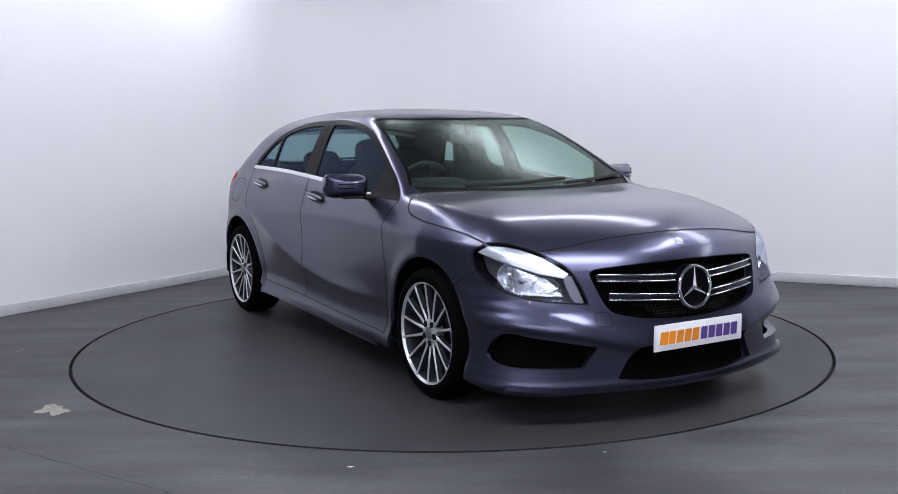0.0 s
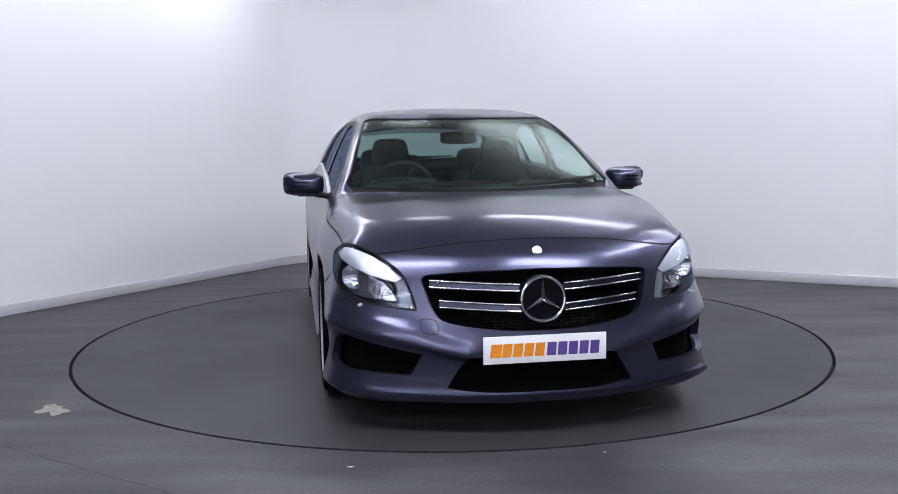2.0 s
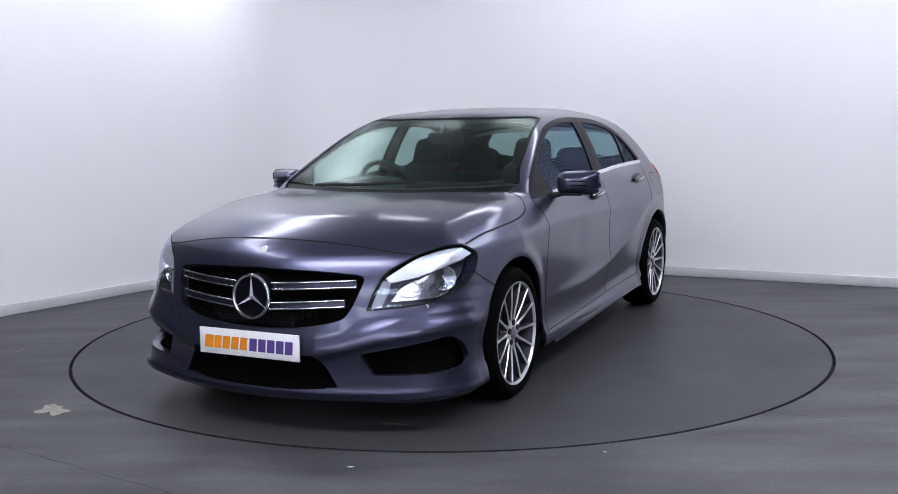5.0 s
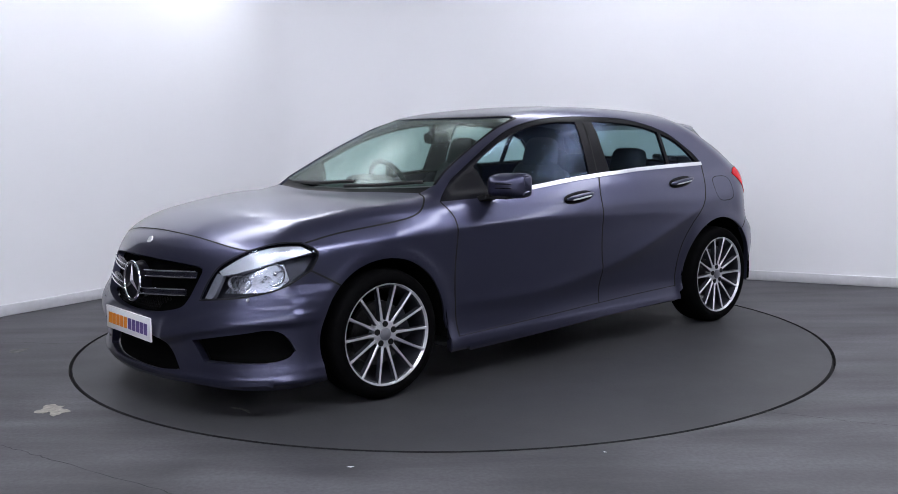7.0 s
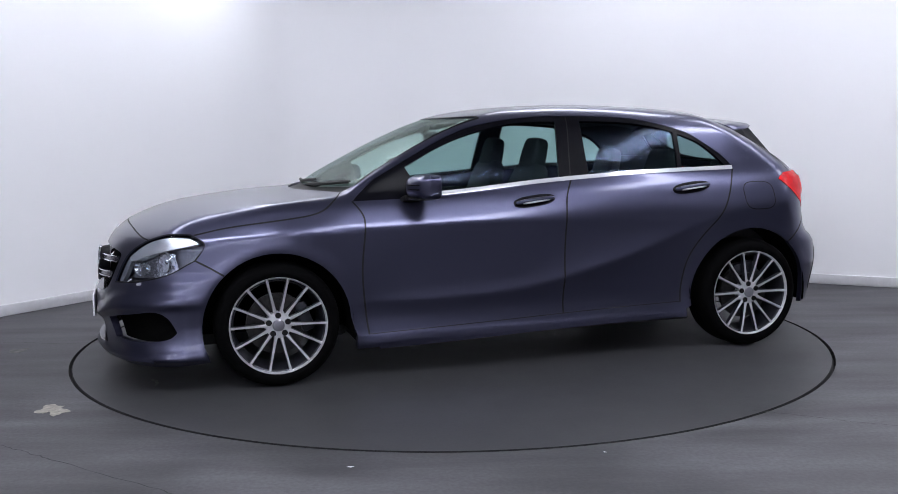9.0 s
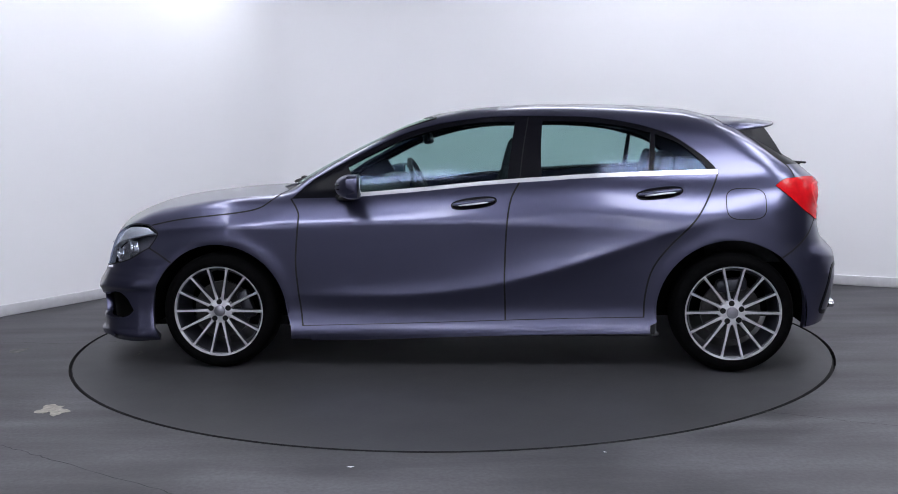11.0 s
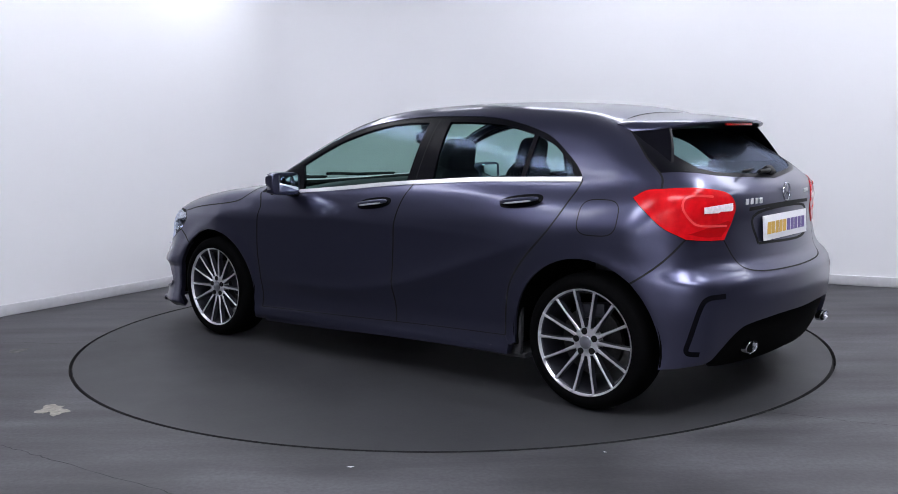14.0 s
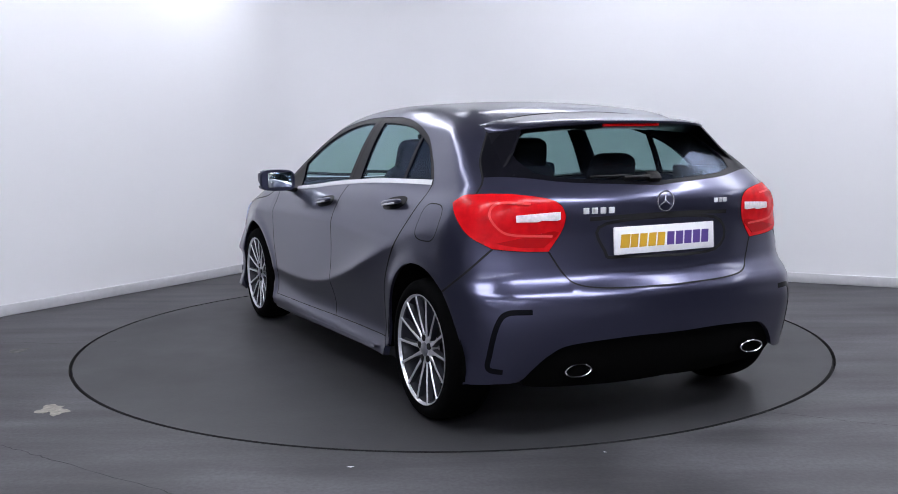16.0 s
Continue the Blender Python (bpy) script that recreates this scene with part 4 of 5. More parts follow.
# tail
REAR_GLASS = joined(on_skin([(-1.894, 0.0, 1.032), (-1.83, 0.382, 1.052), (-1.75, 0.58, 1.075), (-1.655, 0.705, 1.075)], "R"), HATCH_SIDE[::-1][6:], HATCH_TOP)
HATCH = joined(HATCH_LOW[::-1], LAMP_IN[::-1], HATCH_SIDE[::-1][:7], REAR_GLASS[:22][::-1])
hatch = add_panel("tailgate", skin("R", [whole(HATCH)], 0.028), PAINT, car, "grey tailgate")
GLASS_IN = joined(on_skin([(-1.880, 0.0, 1.048), (-1.815, 0.37, 1.068), (-1.745, 0.52, 1.09)], "R"), on_skin([(-1.745, 0.52, 1.09), (-1.64, 0.555, 1.16), (-1.50, 0.515, 1.265)], "R"), on_skin([(-1.50, 0.515, 1.265), (-1.47, 0.3, 1.29), (-1.46, 0.0, 1.295)], "R"))
add_panel("window_border", skin("R", [whole(REAR_GLASS), whole(GLASS_IN)], 0.03, 0.001, 0.014), GLOSS_BLACK, hatch, "gloss black border of the rear window")
add_panel("rear_screen", skin("R", [whole(GLASS_IN)], 0.05, -0.002, 0.0), DARK_WINDOW, hatch, "dark tinted rear window")
TAIL_LAMP = joined(LAMP_OUT, LAMP_LOW, LAMP_IN[::-1], LAMP_TOP[::-1])
mid = TAIL_LAMP.mean(0)
for flip in (False, True):
    lamp = add_panel("taillight", skin("R", [TAIL_LAMP], 0.025, 0.004, 0.04), RED_LENS, car, "large glossy red tail light with a clear strip", flip)
    add_panel("lamp_back", skin("R", [mid + (TAIL_LAMP - mid) * 1.06], 0.04, -0.05, 0.0), LINER, lamp, "", flip)
    for y0, y1 in ((0.665, 0.572), (0.560, 0.482)):
        strip = joined(on_skin([(-1.84, y0, 0.930), (-1.88, y1, 0.938)], "R"), on_skin([(-1.88, y1, 0.938), (-1.88, y1, 0.904)], "R"), on_skin([(-1.88, y1, 0.904), (-1.84, y0, 0.904)], "R"), on_skin([(-1.84, y0, 0.904), (-1.84, y0, 0.930)], "R"))
        add_panel("reversing_lens", skin("R", [strip], 0.02, 0.007, 0.006), CLEAR_LENS, lamp, "clear reversing lens", flip)
    arm = on_skin([(-1.845, 0.60, 0.972), (-1.79, 0.715, 0.975), (-1.775, 0.745, 0.93), (-1.80, 0.715, 0.872), (-1.83, 0.665, 0.850), (-1.88, 0.52, 0.842)], "R")
    add_panel("lamp_ring", ribbon(arm, 0.009, 0.0075, 0.002), RED_BRIGHT, lamp, "", flip)
    low = joined(on_skin([(-1.80, 0.735, 0.818), (-1.842, 0.65, 0.800), (-1.872, 0.555, 0.796)], "R"), on_skin([(-1.872, 0.555, 0.796), (-1.884, 0.495, 0.862), (-1.84, 0.66, 0.835), (-1.80, 0.735, 0.818)], "R"))
    add_panel("lower_lens", skin("R", [low], 0.02, 0.0055, 0.008), RED_DEEP, lamp, "", flip)
both("panel_gap", ribbon(joined(TAIL_LAMP, TAIL_LAMP[:1]), 0.006, 0.0012), SEAM, car)
BUMPER_R_LOW = on_skin([(-1.738, 0.86, 0.243), (-1.836, 0.775, 0.250), (-1.885, 0.683, 0.262), (-1.918, 0.636, 0.314), (-1.95, 0.575, 0.373), (-1.98, 0.486, 0.411), (-2.026, 0.238, 0.428), (-2.039, 0.0, 0.428)], "R")
rear = add_panel("rear_bumper", skin("R", [whole(joined(HATCH_LOW[::-1], LAMP_LOW[::-1], TAIL_SEAM, ARCH_RB, BUMPER_R_LOW))], 0.026, 0.0, 0.03), PAINT, car, "grey rear bumper")
DIFFUSER_LOW = on_skin([(-1.885, 0.683, 0.262), (-1.87, 0.62, 0.225), (-1.93, 0.4, 0.205), (-1.97, 0.0, 0.21)], "R")
diffuser = add_panel("diffuser", skin("R", [whole(joined(BUMPER_R_LOW[14:][::-1], DIFFUSER_LOW))], 0.04, -0.02, 0.0), VOID, rear, "black lower diffuser")
vent = on_skin([(-1.941, 0.649, 0.553), (-1.905, 0.742, 0.549), (-1.883, 0.778, 0.50), (-1.848, 0.794, 0.377), (-1.835, 0.794, 0.318), (-1.868, 0.745, 0.306)], "R")
both("air_vent", ribbon(vent, 0.022, 0.0025, 0.004), GLOSS_BLACK, rear, "black curved slot in the bumper")
for s in (1, -1):
    bm = bmesh.new()
    prof = [(0.034, -0.025), (0.041, -0.025), (0.043, 0.0), (0.041, 0.002), (0.0385, 0.0), (0.036, -0.022), (0.0005, -0.022)]
    lathe(bm, prof, 36)
    bmesh.ops.transform(bm, matrix=pose(-1.985, 0.460 * s, 0.303, 0, 0, 90) @ Matrix.Diagonal((1.5, 1, 0.62, 1)), verts=bm.verts)
    for f in bm.faces:
        if f.calc_center_median().x > -1.968:
            f.material_index = 1
    pipe = part("exhaust_tip", bm, [CHROME, VOID], car, "oval chrome exhaust tip")
# dark strip painting the shade under the ledge above the plate
ledge_shade = rear_line([(0.36, 0.905), (0.18, 0.912), (0.0, 0.914)], 8)
add_panel("recess_shade", ribbon(joined(ledge_shade, mirrored(ledge_shade[::-1])[1:]), 0.016, 0.002, 0.002), SEAM, hatch)
groove = rear_line([(0.30, 0.695), (0.15, 0.688), (0.0, 0.686)], 8)
add_panel("crease", ribbon(joined(groove, mirrored(groove[::-1])[1:]), 0.010, 0.006, 0.003), PAINT, hatch)
sp = cast((-1.1, 0, 0.965), (-1, 0, 0), 1.2)[0]
m = emblem((sp[0] - 0.006, 0, 0.967), 0.045, 0, hatch, False)
m.data.transform(Matrix.Translation((sp[0] - 0.006, 0, 0.967)) @ Matrix.Rotation(math.pi, 4, "Z") @ Matrix.Translation((-(sp[0] - 0.006), 0, -0.967)))


def letters(y0, y1, z, h, count, parent, label):
    """Raised chrome marks in a row, too small to read."""
    bm = bmesh.new()
    step = (y1 - y0) / count
    for k in range(count):
        y = y0 + (k + 0.5) * step
        q = cast((-1.1, y, z), (-1, 0, 0), 1.2)[0]
        box(bm, (0.006, abs(step) * 0.72, h), (q[0] - 0.002, y, z), bevel=0.002)
        box(bm, (0.004, abs(step) * 0.30, h * 0.4), (q[0] - 0.0045, y, z))
    part("lettering", bm, LETTERS, parent, label)


letters(0.395, 0.245, 0.940, 0.026, 4, hatch, "small chrome lettering")
letters(-0.28, -0.365, 0.958, 0.020, 3, hatch, "small chrome lettering")

# roof spoiler
bm = bmesh.new()
rows = []
for k in range(33):
    y = -0.61 + 1.22 * k / 32
    f = (y / 0.61) ** 2
    a = cast((-1.34 - 0.02 * f, 0, 0.6), (0, y, TOP(-1.35) - 0.6 - 0.03 * f), 1.3)[0]
    zc = a[2] + 0.003
    x0, xt, zt = a[0], -1.722 + 0.12 * f + 0.165 * f**5, 1.310 - 0.026 * f - 0.022 * f**4
    prof = [(x0, zc), (x0 * 0.66 + xt * 0.34, zc * 0.66 + zt * 0.34 + 0.006), (x0 * 0.33 + xt * 0.67, zc * 0.33 + zt * 0.67 + 0.006), (xt + 0.012, zt + 0.003), (xt, zt - 0.004), (xt + 0.004, zt - 0.013),
            (xt + 0.05, zt - 0.028), (-1.50 + 0.05 * f, zt - 0.040), (x0, zc - 0.05)]
    rows.append([bm.verts.new((px, a[1] * (1 + 0.0 * px), pz)) for px, pz in prof])
for k in range(32):
    for j in range(8):
        bm.faces.new((rows[k][j], rows[k][j + 1], rows[k + 1][j + 1], rows[k + 1][j]))
bm.faces.new(rows[0]), bm.faces.new(rows[-1][::-1])
bmesh.ops.recalc_face_normals(bm, faces=bm.faces)
spoiler = part("roof_spoiler", bm, PAINT, hatch, "grey roof spoiler over the rear window", 40)
for q in (1, -1):
    bm = bmesh.new()
    edge_pts = [(-1.442, 0.572, 1.258), (-1.515, 0.535, 1.272), (-1.585, 0.497, 1.282), (-1.612, 0.530, 1.235), (-1.640, 0.570, 1.180), (-1.665, 0.625, 1.118), (-1.600, 0.665, 1.120), (-1.520, 0.630, 1.180)]
    faces = [[bm.verts.new((x - dx, (y - dy) * q, z)) for x, y, z in edge_pts] for dx, dy in ((0, 0), (0.004, 0.012))]
    bm.faces.new(faces[0]), bm.faces.new(faces[1][::-1])
    for i in range(8):
        j = (i + 1) % 8
        bm.faces.new((faces[0][i], faces[1][i], faces[1][j], faces[0][j]))
    bmesh.ops.recalc_face_normals(bm, faces=bm.faces)
    part("side_fin", bm, GLOSS_BLACK, hatch, "gloss black fin beside the rear window", 0)
bm = bmesh.new()
box(bm, (0.012, 0.30, 0.014), (-1.702, 0, 1.288), bevel=0.003)
part("brake_light", bm, RED_DEEP, spoiler, "narrow red high brake light")
# rear wiper
g = [cast((-1.1, y, z), (-1, 0, 0), 1.2)[0] for y, z in ((0.0, 1.065), (0.12, 1.062), (0.30, 1.072))]
bm = bmesh.new()
box(bm, (0.05, 0.07, 0.035), (g[0][0] - 0.012, 0.0, 1.066), (0, -45, 0), 0.012)
wiper = part("rear_wiper", bm, BLACK, hatch, "black rear wiper")
bm = bmesh.new()
box(bm, (0.016, 0.16, 0.022), (g[1][0] - 0.024, 0.085, 1.066), (0, -45, 3), 0.006)
box(bm, (0.010, 0.26, 0.012), (g[2][0] - 0.022, 0.20, 1.074), (0, -45, 12), 0.004)
part("blade", bm, BLACK, wiper)


# plates: white with a coloured word drawn as plain slanted bars
def plate(at, turn, parent, tint, label):
    holder = part("plate", box(bmesh.new(), (0.010, 0.524, 0.114), at, turn, 0.003), PLATE, parent, label)
    m = pose(*at, *turn)
    for k in range(10):
        w = 0.046 if k not in (0,) else 0.056
        y = -0.208 + k * 0.0462
        bm = bmesh.new()
        r = bmesh.ops.create_cube(bm, size=1, matrix=Matrix.Diagonal((0.0016, w * 0.84, 0.056, 1)))
        bmesh.ops.bevel(bm, geom=bm.edges[:], offset=0.004, segments=2, affect="EDGES", clamp_overlap=True)
        for v in bm.verts:
            v.co.y += v.co.z * 0.14 * (1 if k < 5 else 0.5)
            v.co = m @ (v.co + Vector((0.0052, y if k < 5 else y + 0.004, -0.002)))
        part("printed_bar", bm, tint if k < 5 else PURPLE, holder)
    return holder


# seen from the front the word reads towards the car's left, seen from behind towards its right
plate((2.262, 0, 0.374), (0, 0, 0), car, ORANGE, "white plate with an orange and purple word")
# dark ribbon round the plate, drawing the shade of its recess
recess = rear_line([(0.285, 0.745), (0.285, 0.885), (-0.285, 0.885), (-0.285, 0.745), (0.285, 0.745)], 6)
add_panel("plate_shade", ribbon(recess, 0.012, 0.003, 0.001), SEAM, hatch)
m_rear = cast((-1.1, 0, 0.81), (-1, 0, 0), 1.2)[0]
plate((m_rear[0] - 0.004, 0, 0.812), (0, -3, 180), hatch, GOLD, "white plate with a gold and purple word")


# wheels
def make_wheel():
    w = new("wheel")
    w.parent = car
    tagged(w, "fourteen-spoke alloy wheel with a low-profile tyre")
    bm = bmesh.new()
    lathe(bm, [(0.232, -0.205), (0.262, -0.222), (0.292, -0.218), (0.308, -0.200), (0.3145, -0.17), (0.315, -0.115), (0.3145, -0.06), (0.308, -0.028), (0.294, -0.008), (0.268, -0.001), (0.246, -0.010), (0.236, -0.022)], 72)
    tyre = part("tyre", bm, RUBBER, w, "black low-profile tyre", 40)
    bm = bmesh.new()
    lathe(bm, [(0.236, -0.018), (0.243, -0.006), (0.246, -0.006), (0.246, -0.014)], 72, 0)
    lathe(bm, [(0.236, -0.018), (0.230, -0.022), (0.220, -0.05), (0.212, -0.19)], 72, 1)
    part("rim", bm, [ALLOY, ALLOY_DARK], w, "silver alloy rim")
    for k in range(14):
        bm = bmesh.new()
        secs = []
        for r, wd, y, dp in ((0.052, 0.010, -0.030, 0.030), (0.085, 0.0080, -0.028, 0.030), (0.14, 0.0062, -0.020, 0.030), (0.20, 0.0058, -0.014, 0.030), (0.239, 0.0078, -0.010, 0.024)):
            secs.append([bm.verts.new(q) for q in ((-wd * 1.25, y - dp, r), (-wd, y - 0.004, r), (-wd * 0.62, y, r), (wd * 0.62, y, r), (wd, y - 0.004, r), (wd * 1.25, y - dp, r))])
        for i in range(4):
            for j in range(5):
                f = bm.faces.new((secs[i][j], secs[i + 1][j], secs[i + 1][j + 1], secs[i][j + 1]))
                f.material_index = 0 if j in (1, 2, 3) else 1
        bmesh.ops.rotate(bm, verts=bm.verts, matrix=Matrix.Rotation(2 * math.pi * (k + 0.5) / 14, 3, "Y"))
        bmesh.ops.recalc_face_normals(bm, faces=bm.faces)
        part("spoke", bm, [ALLOY, ALLOY_DARK], w)
    bm = bmesh.new()
    lathe(bm, [(0.0001, -0.030), (0.052, -0.029), (0.066, -0.033), (0.068, -0.070), (0.0001, -0.070)], 48)
    part("hub", bm, ALLOY, w)
    for k in range(5):
        a = 2 * math.pi * k / 5 + 0.3
        bm = bmesh.new()
        tube(bm, 0.0150, 0.0150, 0.006, Matrix.Translation((0.050 * math.cos(a), -0.028, 0.050 * math.sin(a))) @ Matrix.Rotation(radians(90), 4, "X"), 16)
        part("bolt_hole", bm, BLACK, w)
    bm = bmesh.new()
    lathe(bm, [(0.0001, -0.018), (0.022, -0.019), (0.030, -0.024), (0.031, -0.032)], 32)
    part("centre_cap", bm, CAP, w)
    bm = bmesh.new()
    lathe(bm, [(0.05, -0.085), (0.155, -0.085), (0.155, -0.110), (0.05, -0.110)], 48)
    part("brake_disc", bm, IRON, w)
    bm = bmesh.new()
    box(bm, (0.07, 0.06, 0.16), (-0.135, -0.09, 0.03), (0, 20, 0), 0.02)
    part("brake_caliper", bm, ALLOY_DARK, w)
    return w


wheel = make_wheel()
HUB = 0.890
wheel.matrix_basis = pose(1.362, HUB, 0.3155)
copy_thing(wheel, pose(-1.374, HUB, 0.3155, 0, 77, 0))
copy_thing(wheel, pose(1.362, -HUB, 0.3155, 0, 40, 180))
copy_thing(wheel, pose(-1.374, -HUB, 0.3155, 0, 15, 180))
for s in (1, -1):
    for cx, cz, r in ((FX, FZ, FR + 0.012), (RX, RZ, RR + 0.008)):
        bm = bmesh.new()
        a = [math.radians(-10 + 200 * k / 28) for k in range(29)]
        rows = [[bm.verts.new((cx + r * math.cos(q), y * s, cz + r * math.sin(q))) for y in (0.868, 0.80, 0.60)] for q in a]
        for i in range(28):
            for j in range(2):
                bm.faces.new((rows[i][j], rows[i][j + 1], rows[i + 1][j + 1], rows[i + 1][j]))
        for i in range(14):
            bm.faces.new(list(dict.fromkeys((rows[i][2], rows[i + 1][2], rows[27 - i][2], rows[28 - i][2]))))
        part("wheel_liner", bm, VOID, car)

# mirrors
for s in (1, -1):
    bm = bmesh.new()
    pillow(bm, (0.175, 0.225, 0.130), (0, 0, 0), power=0.46, n=18)
    for v in bm.verts:
        x, y, z = v.co
        k = 1 - 0.35 * max(0, x / 0.0775) ** 2
        y, z = y * k, z * k
        x = x - 0.30 * (y + 0.09) * (1 if x > 0 else 0.25)
        z = z + 0.03 * y
        v.co = Vector((max(x, -0.062 - 0.1 * y), y, z))
    bmesh.ops.transform(bm, matrix=Matrix.Translation((0.625, 0.940, 0.990)), verts=bm.verts)
    if s < 0:
        for v in bm.verts:
            v.co.y = -v.co.y
        bmesh.ops.reverse_faces(bm, faces=bm.faces)
    house = part("door_mirror", bm, PAINT, doors[0] if s > 0 else doors[1], "grey door mirror on a black foot", 50)
    bm = bmesh.new()
    box(bm, (0.09, 0.13, 0.014), (0.630, 0.905 * s, 0.931), (0, 0, 8 * s), 0.006)
    box(bm, (0.10, 0.10, 0.03), (0.655, 0.815 * s, 0.925), (12 * s, 0, 0), 0.012)
    part("mirror_foot", bm, BLACK, house)
    bm = bmesh.new()
    box(bm, (0.008, 0.155, 0.092), (0.556, 0.93 * s, 0.992), (0, 0, 6 * s), 0.003)
    part("mirror_glass", bm, MIRROR, house, "mirror glass")
    for dz in (-0.012, 0.010):
        bm = bmesh.new()
        box(bm, (0.016, 0.09, 0.006), (0.674, 0.960 * s, 0.993 + dz), (0, 0, 17 * s), 0.002)
        part("indicator_strip", bm, GLOSS_BLACK, house)

# door handles
for x, z, side_doors in ((-0.031, 0.893, doors), (-0.997, 0.938, back_doors)):
    loop = []
    for k in range(25):
        a = 2 * math.pi * k / 24
        u, v = 0.122 * math.copysign(abs(math.cos(a)) ** 0.8, math.cos(a)), 0.030 * math.copysign(abs(math.sin(a)) ** 0.8, math.sin(a))
        loop.append((x + u, z + v - u * 0.11))
    # flat black oval stands in for the shade in the painted scoop
    scoop_shade = skin("S", [side_line(loop[:-1], 2)], 0.03, 0.0022, 0.0)
    for s, d in zip((1, -1), side_doors):
        add_panel("recess_shade", scoop_shade, GLOSS_BLACK, d, "", s < 0)
        q = cast((x, 0.05, z), (0, 1, 0), 1.2)[0]
        bm = bmesh.new()
        pillow(bm, (0.225, 0.030, 0.026), (x, (q[1] + 0.020) * s, z + 0.006), (0, 6.5, 0), 0.7, 12)
        grip = part("door_handle", bm, PAINT, d, "grey pull handle with a bright strip")
        bm = bmesh.new()
        pillow(bm, (0.16, 0.006, 0.009), (x, (q[1] + 0.036) * s, z - 0.002), (0, 6.5, 0), 0.6, 8)
        part("handle_trim", bm, SATIN, grip)

# wiper arms at the windscreen's foot
for y0, y1, z in ((-0.45, 0.18, 0.0), (0.15, 0.62, 0.0)):
    line = on_skin([(1.09 - 0.30 * y0 * y0, y0, 0.98), (1.075 - 0.30 * ((y0 + y1) / 2) ** 2, (y0 + y1) / 2, 0.985), (1.05 - 0.30 * y1 * y1, y1, 0.99)], "S")
    add_panel("front_wiper", ribbon(line, 0.014, 0.016, -0.002), BLACK, car, "black windscreen wiper")

# cabin
bm = bmesh.new()
box(bm, (1.95, 1.62, 0.03), (-0.03, 0, 0.19), bevel=0.01)
part("cabin_floor", bm, LINER, car, "dark cabin floor")
for s in (1, -1):
    part("door_lining", box(bmesh.new(), (1.92, 0.03, 0.70), (-0.03, 0.80 * s, 0.545), (3.0 * s, 0, 0), 0.01), LINER, car, "dark door lining")
part("bulkhead", box(bmesh.new(), (0.03, 1.5, 0.66), (0.96, 0, 0.55), bevel=0.01), LINER, car)
part("parcel_shelf", box(bmesh.new(), (0.66, 1.08, 0.04), (-1.38, 0, 0.93), bevel=0.01), LINER, car, "dark parcel shelf")
part("boot_tub", box(bmesh.new(), (0.72, 1.10, 0.6), (-1.38, 0, 0.55), bevel=0.03), LINER, car)
for s in (1, -1):
    part("boot_side", box(bmesh.new(), (0.46, 0.03, 0.54), (-1.50, 0.60 * s, 0.82), bevel=0.01), LINER, car)
part("engine_tray", box(bmesh.new(), (1.05, 1.14, 0.45), (1.48, 0, 0.40), bevel=0.03), LINER, car)
bm = bmesh.new()
pillow(bm, (0.52, 1.46, 0.34), (0.72, 0, 0.80), (0, 8, 0), 0.4, 14)
pillow(bm, (0.16, 0.40, 0.10), (0.55, -0.36, 0.965), power=0.6)
dash = part("dashboard", bm, DASH, car, "dark soft-touch dashboard")
bm = bmesh.new()
ring(bm, 0.178, 0.016, pose(0.39, -0.36, 0.93, 0, -66, 0), 40, 10)
for a in (0, 120, 240):
    q = pose(0.39, -0.36, 0.93, 0, -66, 0) @ Matrix.Rotation(radians(a - 90), 4, "Z")
    bmesh.ops.create_cube(bm, size=1, matrix=q @ Matrix.Translation((0.09, 0, -0.01)) @ Matrix.Diagonal((0.17, 0.04, 0.02, 1)))
pillow(bm, (0.07, 0.15, 0.13), (0.405, -0.36, 0.925), (0, 24, 0), 0.6, 10)
part("steering_wheel", bm, DASH, car, "dark three-spoke steering wheel")


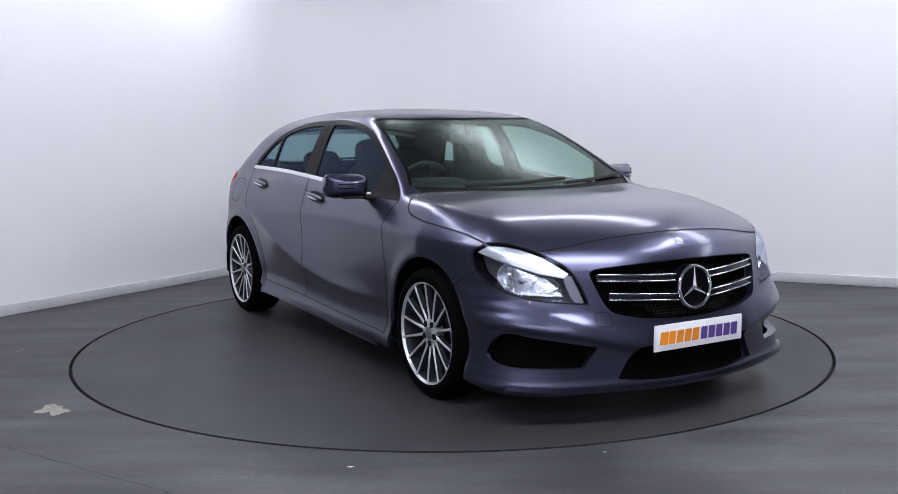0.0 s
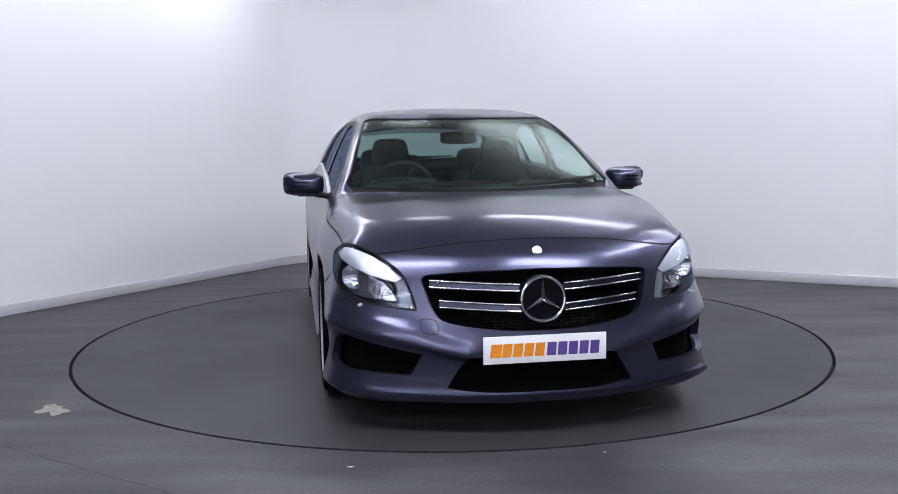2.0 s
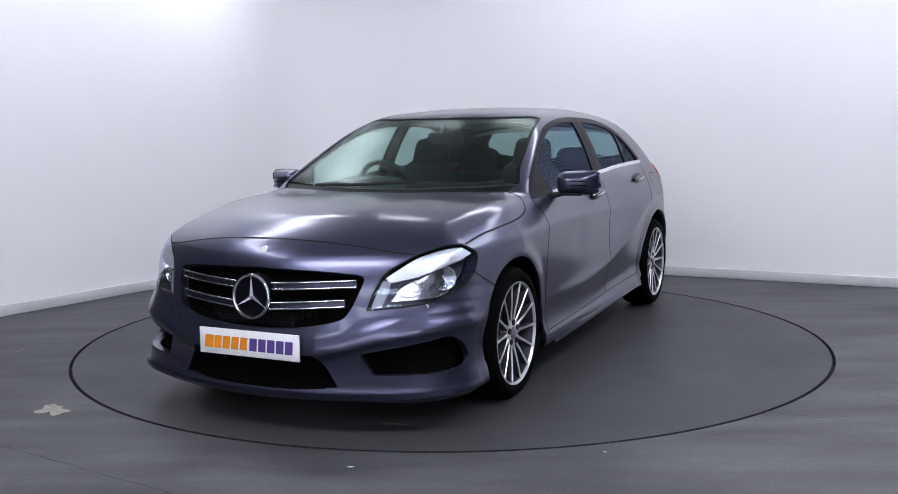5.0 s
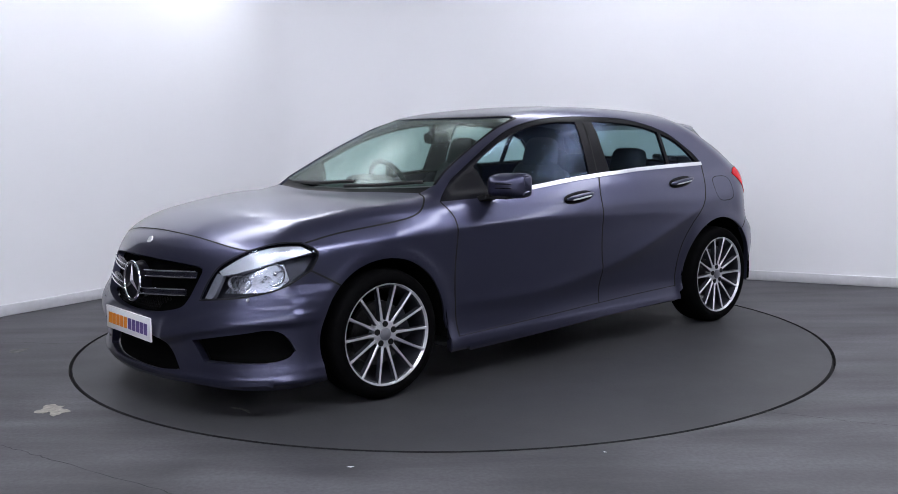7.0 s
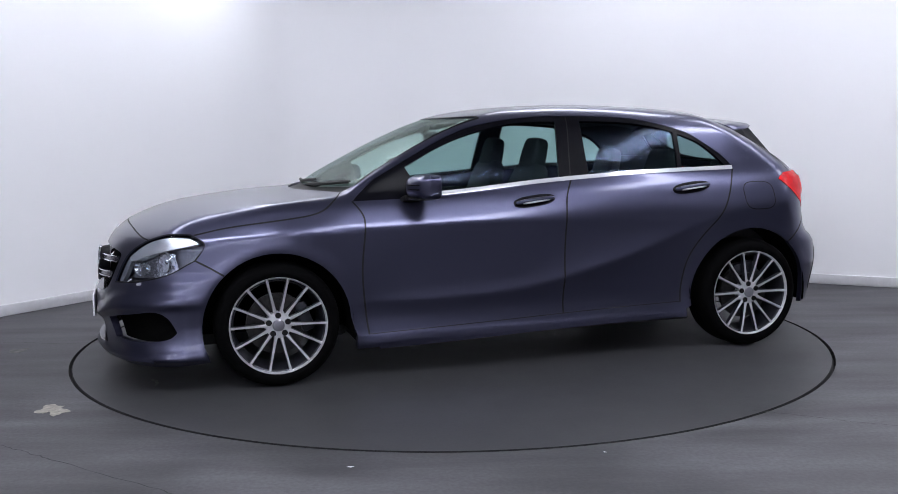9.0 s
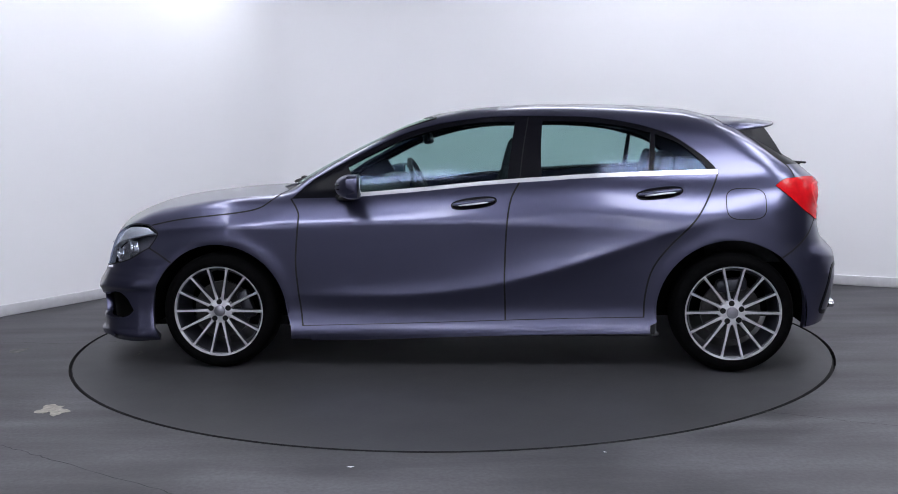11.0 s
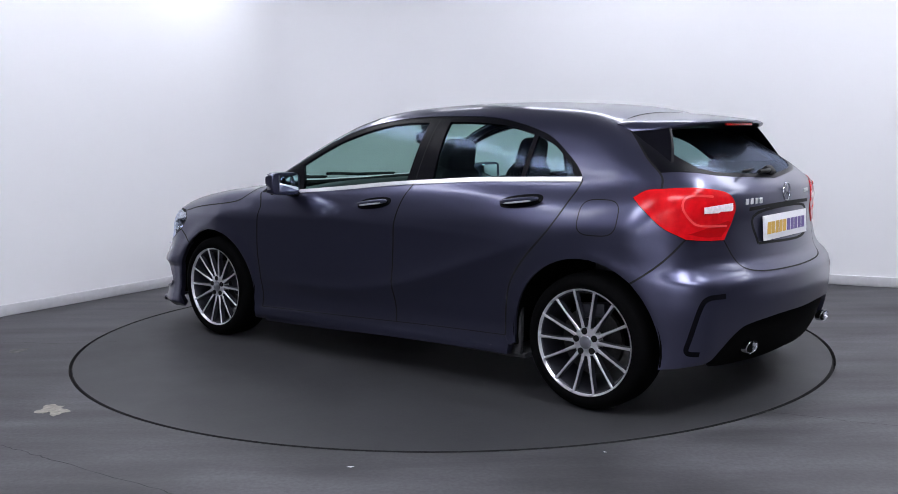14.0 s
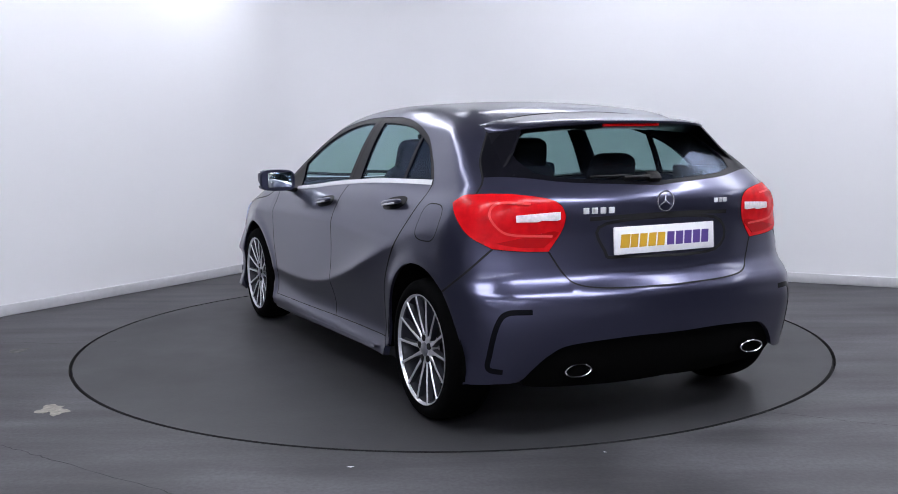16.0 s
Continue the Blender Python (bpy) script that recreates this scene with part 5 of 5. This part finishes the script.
def seat(x, y, wide, drop=0.0):
    s = new("seat")
    s.parent = car
    tagged(s, "dark cloth car seat with an integrated headrest")
    bm = bmesh.new()
    pillow(bm, (0.52, wide, 0.17), (x + 0.22, y, 0.46 - drop), (0, -8, 0), 0.4, 12)
    part("cushion", bm, SEAT, s)
    bm = bmesh.new()
    pillow(bm, (0.15, wide, 0.66), (x - 0.10, y, 0.77 - drop), (0, -18, 0), 0.42, 14, 0.22)
    part("backrest", bm, SEAT, s)
    bm = bmesh.new()
    pillow(bm, (0.10, wide * 0.52, 0.20), (x - 0.205, y, 1.13 - drop), (0, -14, 0), 0.45, 12, 0.15)
    part("headrest", bm, SEAT, s)


for y in (0.36, -0.36):
    seat(-0.02, y, 0.50)
    seat(-0.86, y, 0.56, 0.08)
bm = bmesh.new()
pillow(bm, (0.05, 0.23, 0.075), (0.30, 0.0, 1.235), (0, 12, 0), 0.5, 12)
box(bm, (0.03, 0.03, 0.07), (0.335, 0, 1.285), (0, -30, 0), 0.008)
part("cabin_mirror", bm, GLOSS_BLACK, car, "black rear-view mirror")
bm = bmesh.new()
pillow(bm, (0.12, 0.20, 0.05), (0.25, 0.0, 1.318), (0, 18, 0), 0.5, 12)
part("sensor_pod", bm, DASH, car)
lining = [whole(joined(SCREEN_TOP[::-1], DLO_TOP[30:], ROOF_CUT, HATCH_TOP))]
add_panel("headlining", skin("S", lining, 0.06, -0.035, 0.0), HEADLINE, car, "pale grey roof lining")
both("pillar_lining", skin("S", [joined(DLO_BACK[::-1], ROOF_CUT, HATCH_SIDE[:18], side_line([(-1.62, 1.06), (-1.302, 1.04)]))], 0.06, -0.03, 0.0), LINER, car)

# ---- what moves: the turntable carries the car round ----
TURN = ((0.0, -59.47), (0.5, -63.04), (1.0, -68.52), (1.5, -74.3), (2.0, -80.35), (2.5, -86.15), (3.0, -92.2), (3.5, -98.0), (4.0, -104.1), (4.5, -109.9), (5.5, -121.6), (7.0, -139.3),
        (8.0, -150.9), (8.5, -156.8), (9.0, -162.7), (10.2, -176.3), (11.5, -190.9), (12.0, -196.9), (12.5, -202.6), (13.0, -208.4), (13.5, -214.15), (14.0, -220.1), (14.5, -225.85), (15.0, -231.85), (15.5, -237.65), (16.0, -243.7))
OFF = (-0.174, 0.037)


def motions():
    rows = []
    for t, a in TURN:
        c, s = math.cos(radians(a)), math.sin(radians(a))
        rows.append((t, pose(OFF[0] * c - OFF[1] * s, OFF[0] * s + OFF[1] * c, 0.0, 0, 0, a)))
    walk(car, rows)
    walk(turntable, [(t, pose(0, 0, 0, 0, 0, a - TURN[0][1])) for t, a in TURN])


motions()
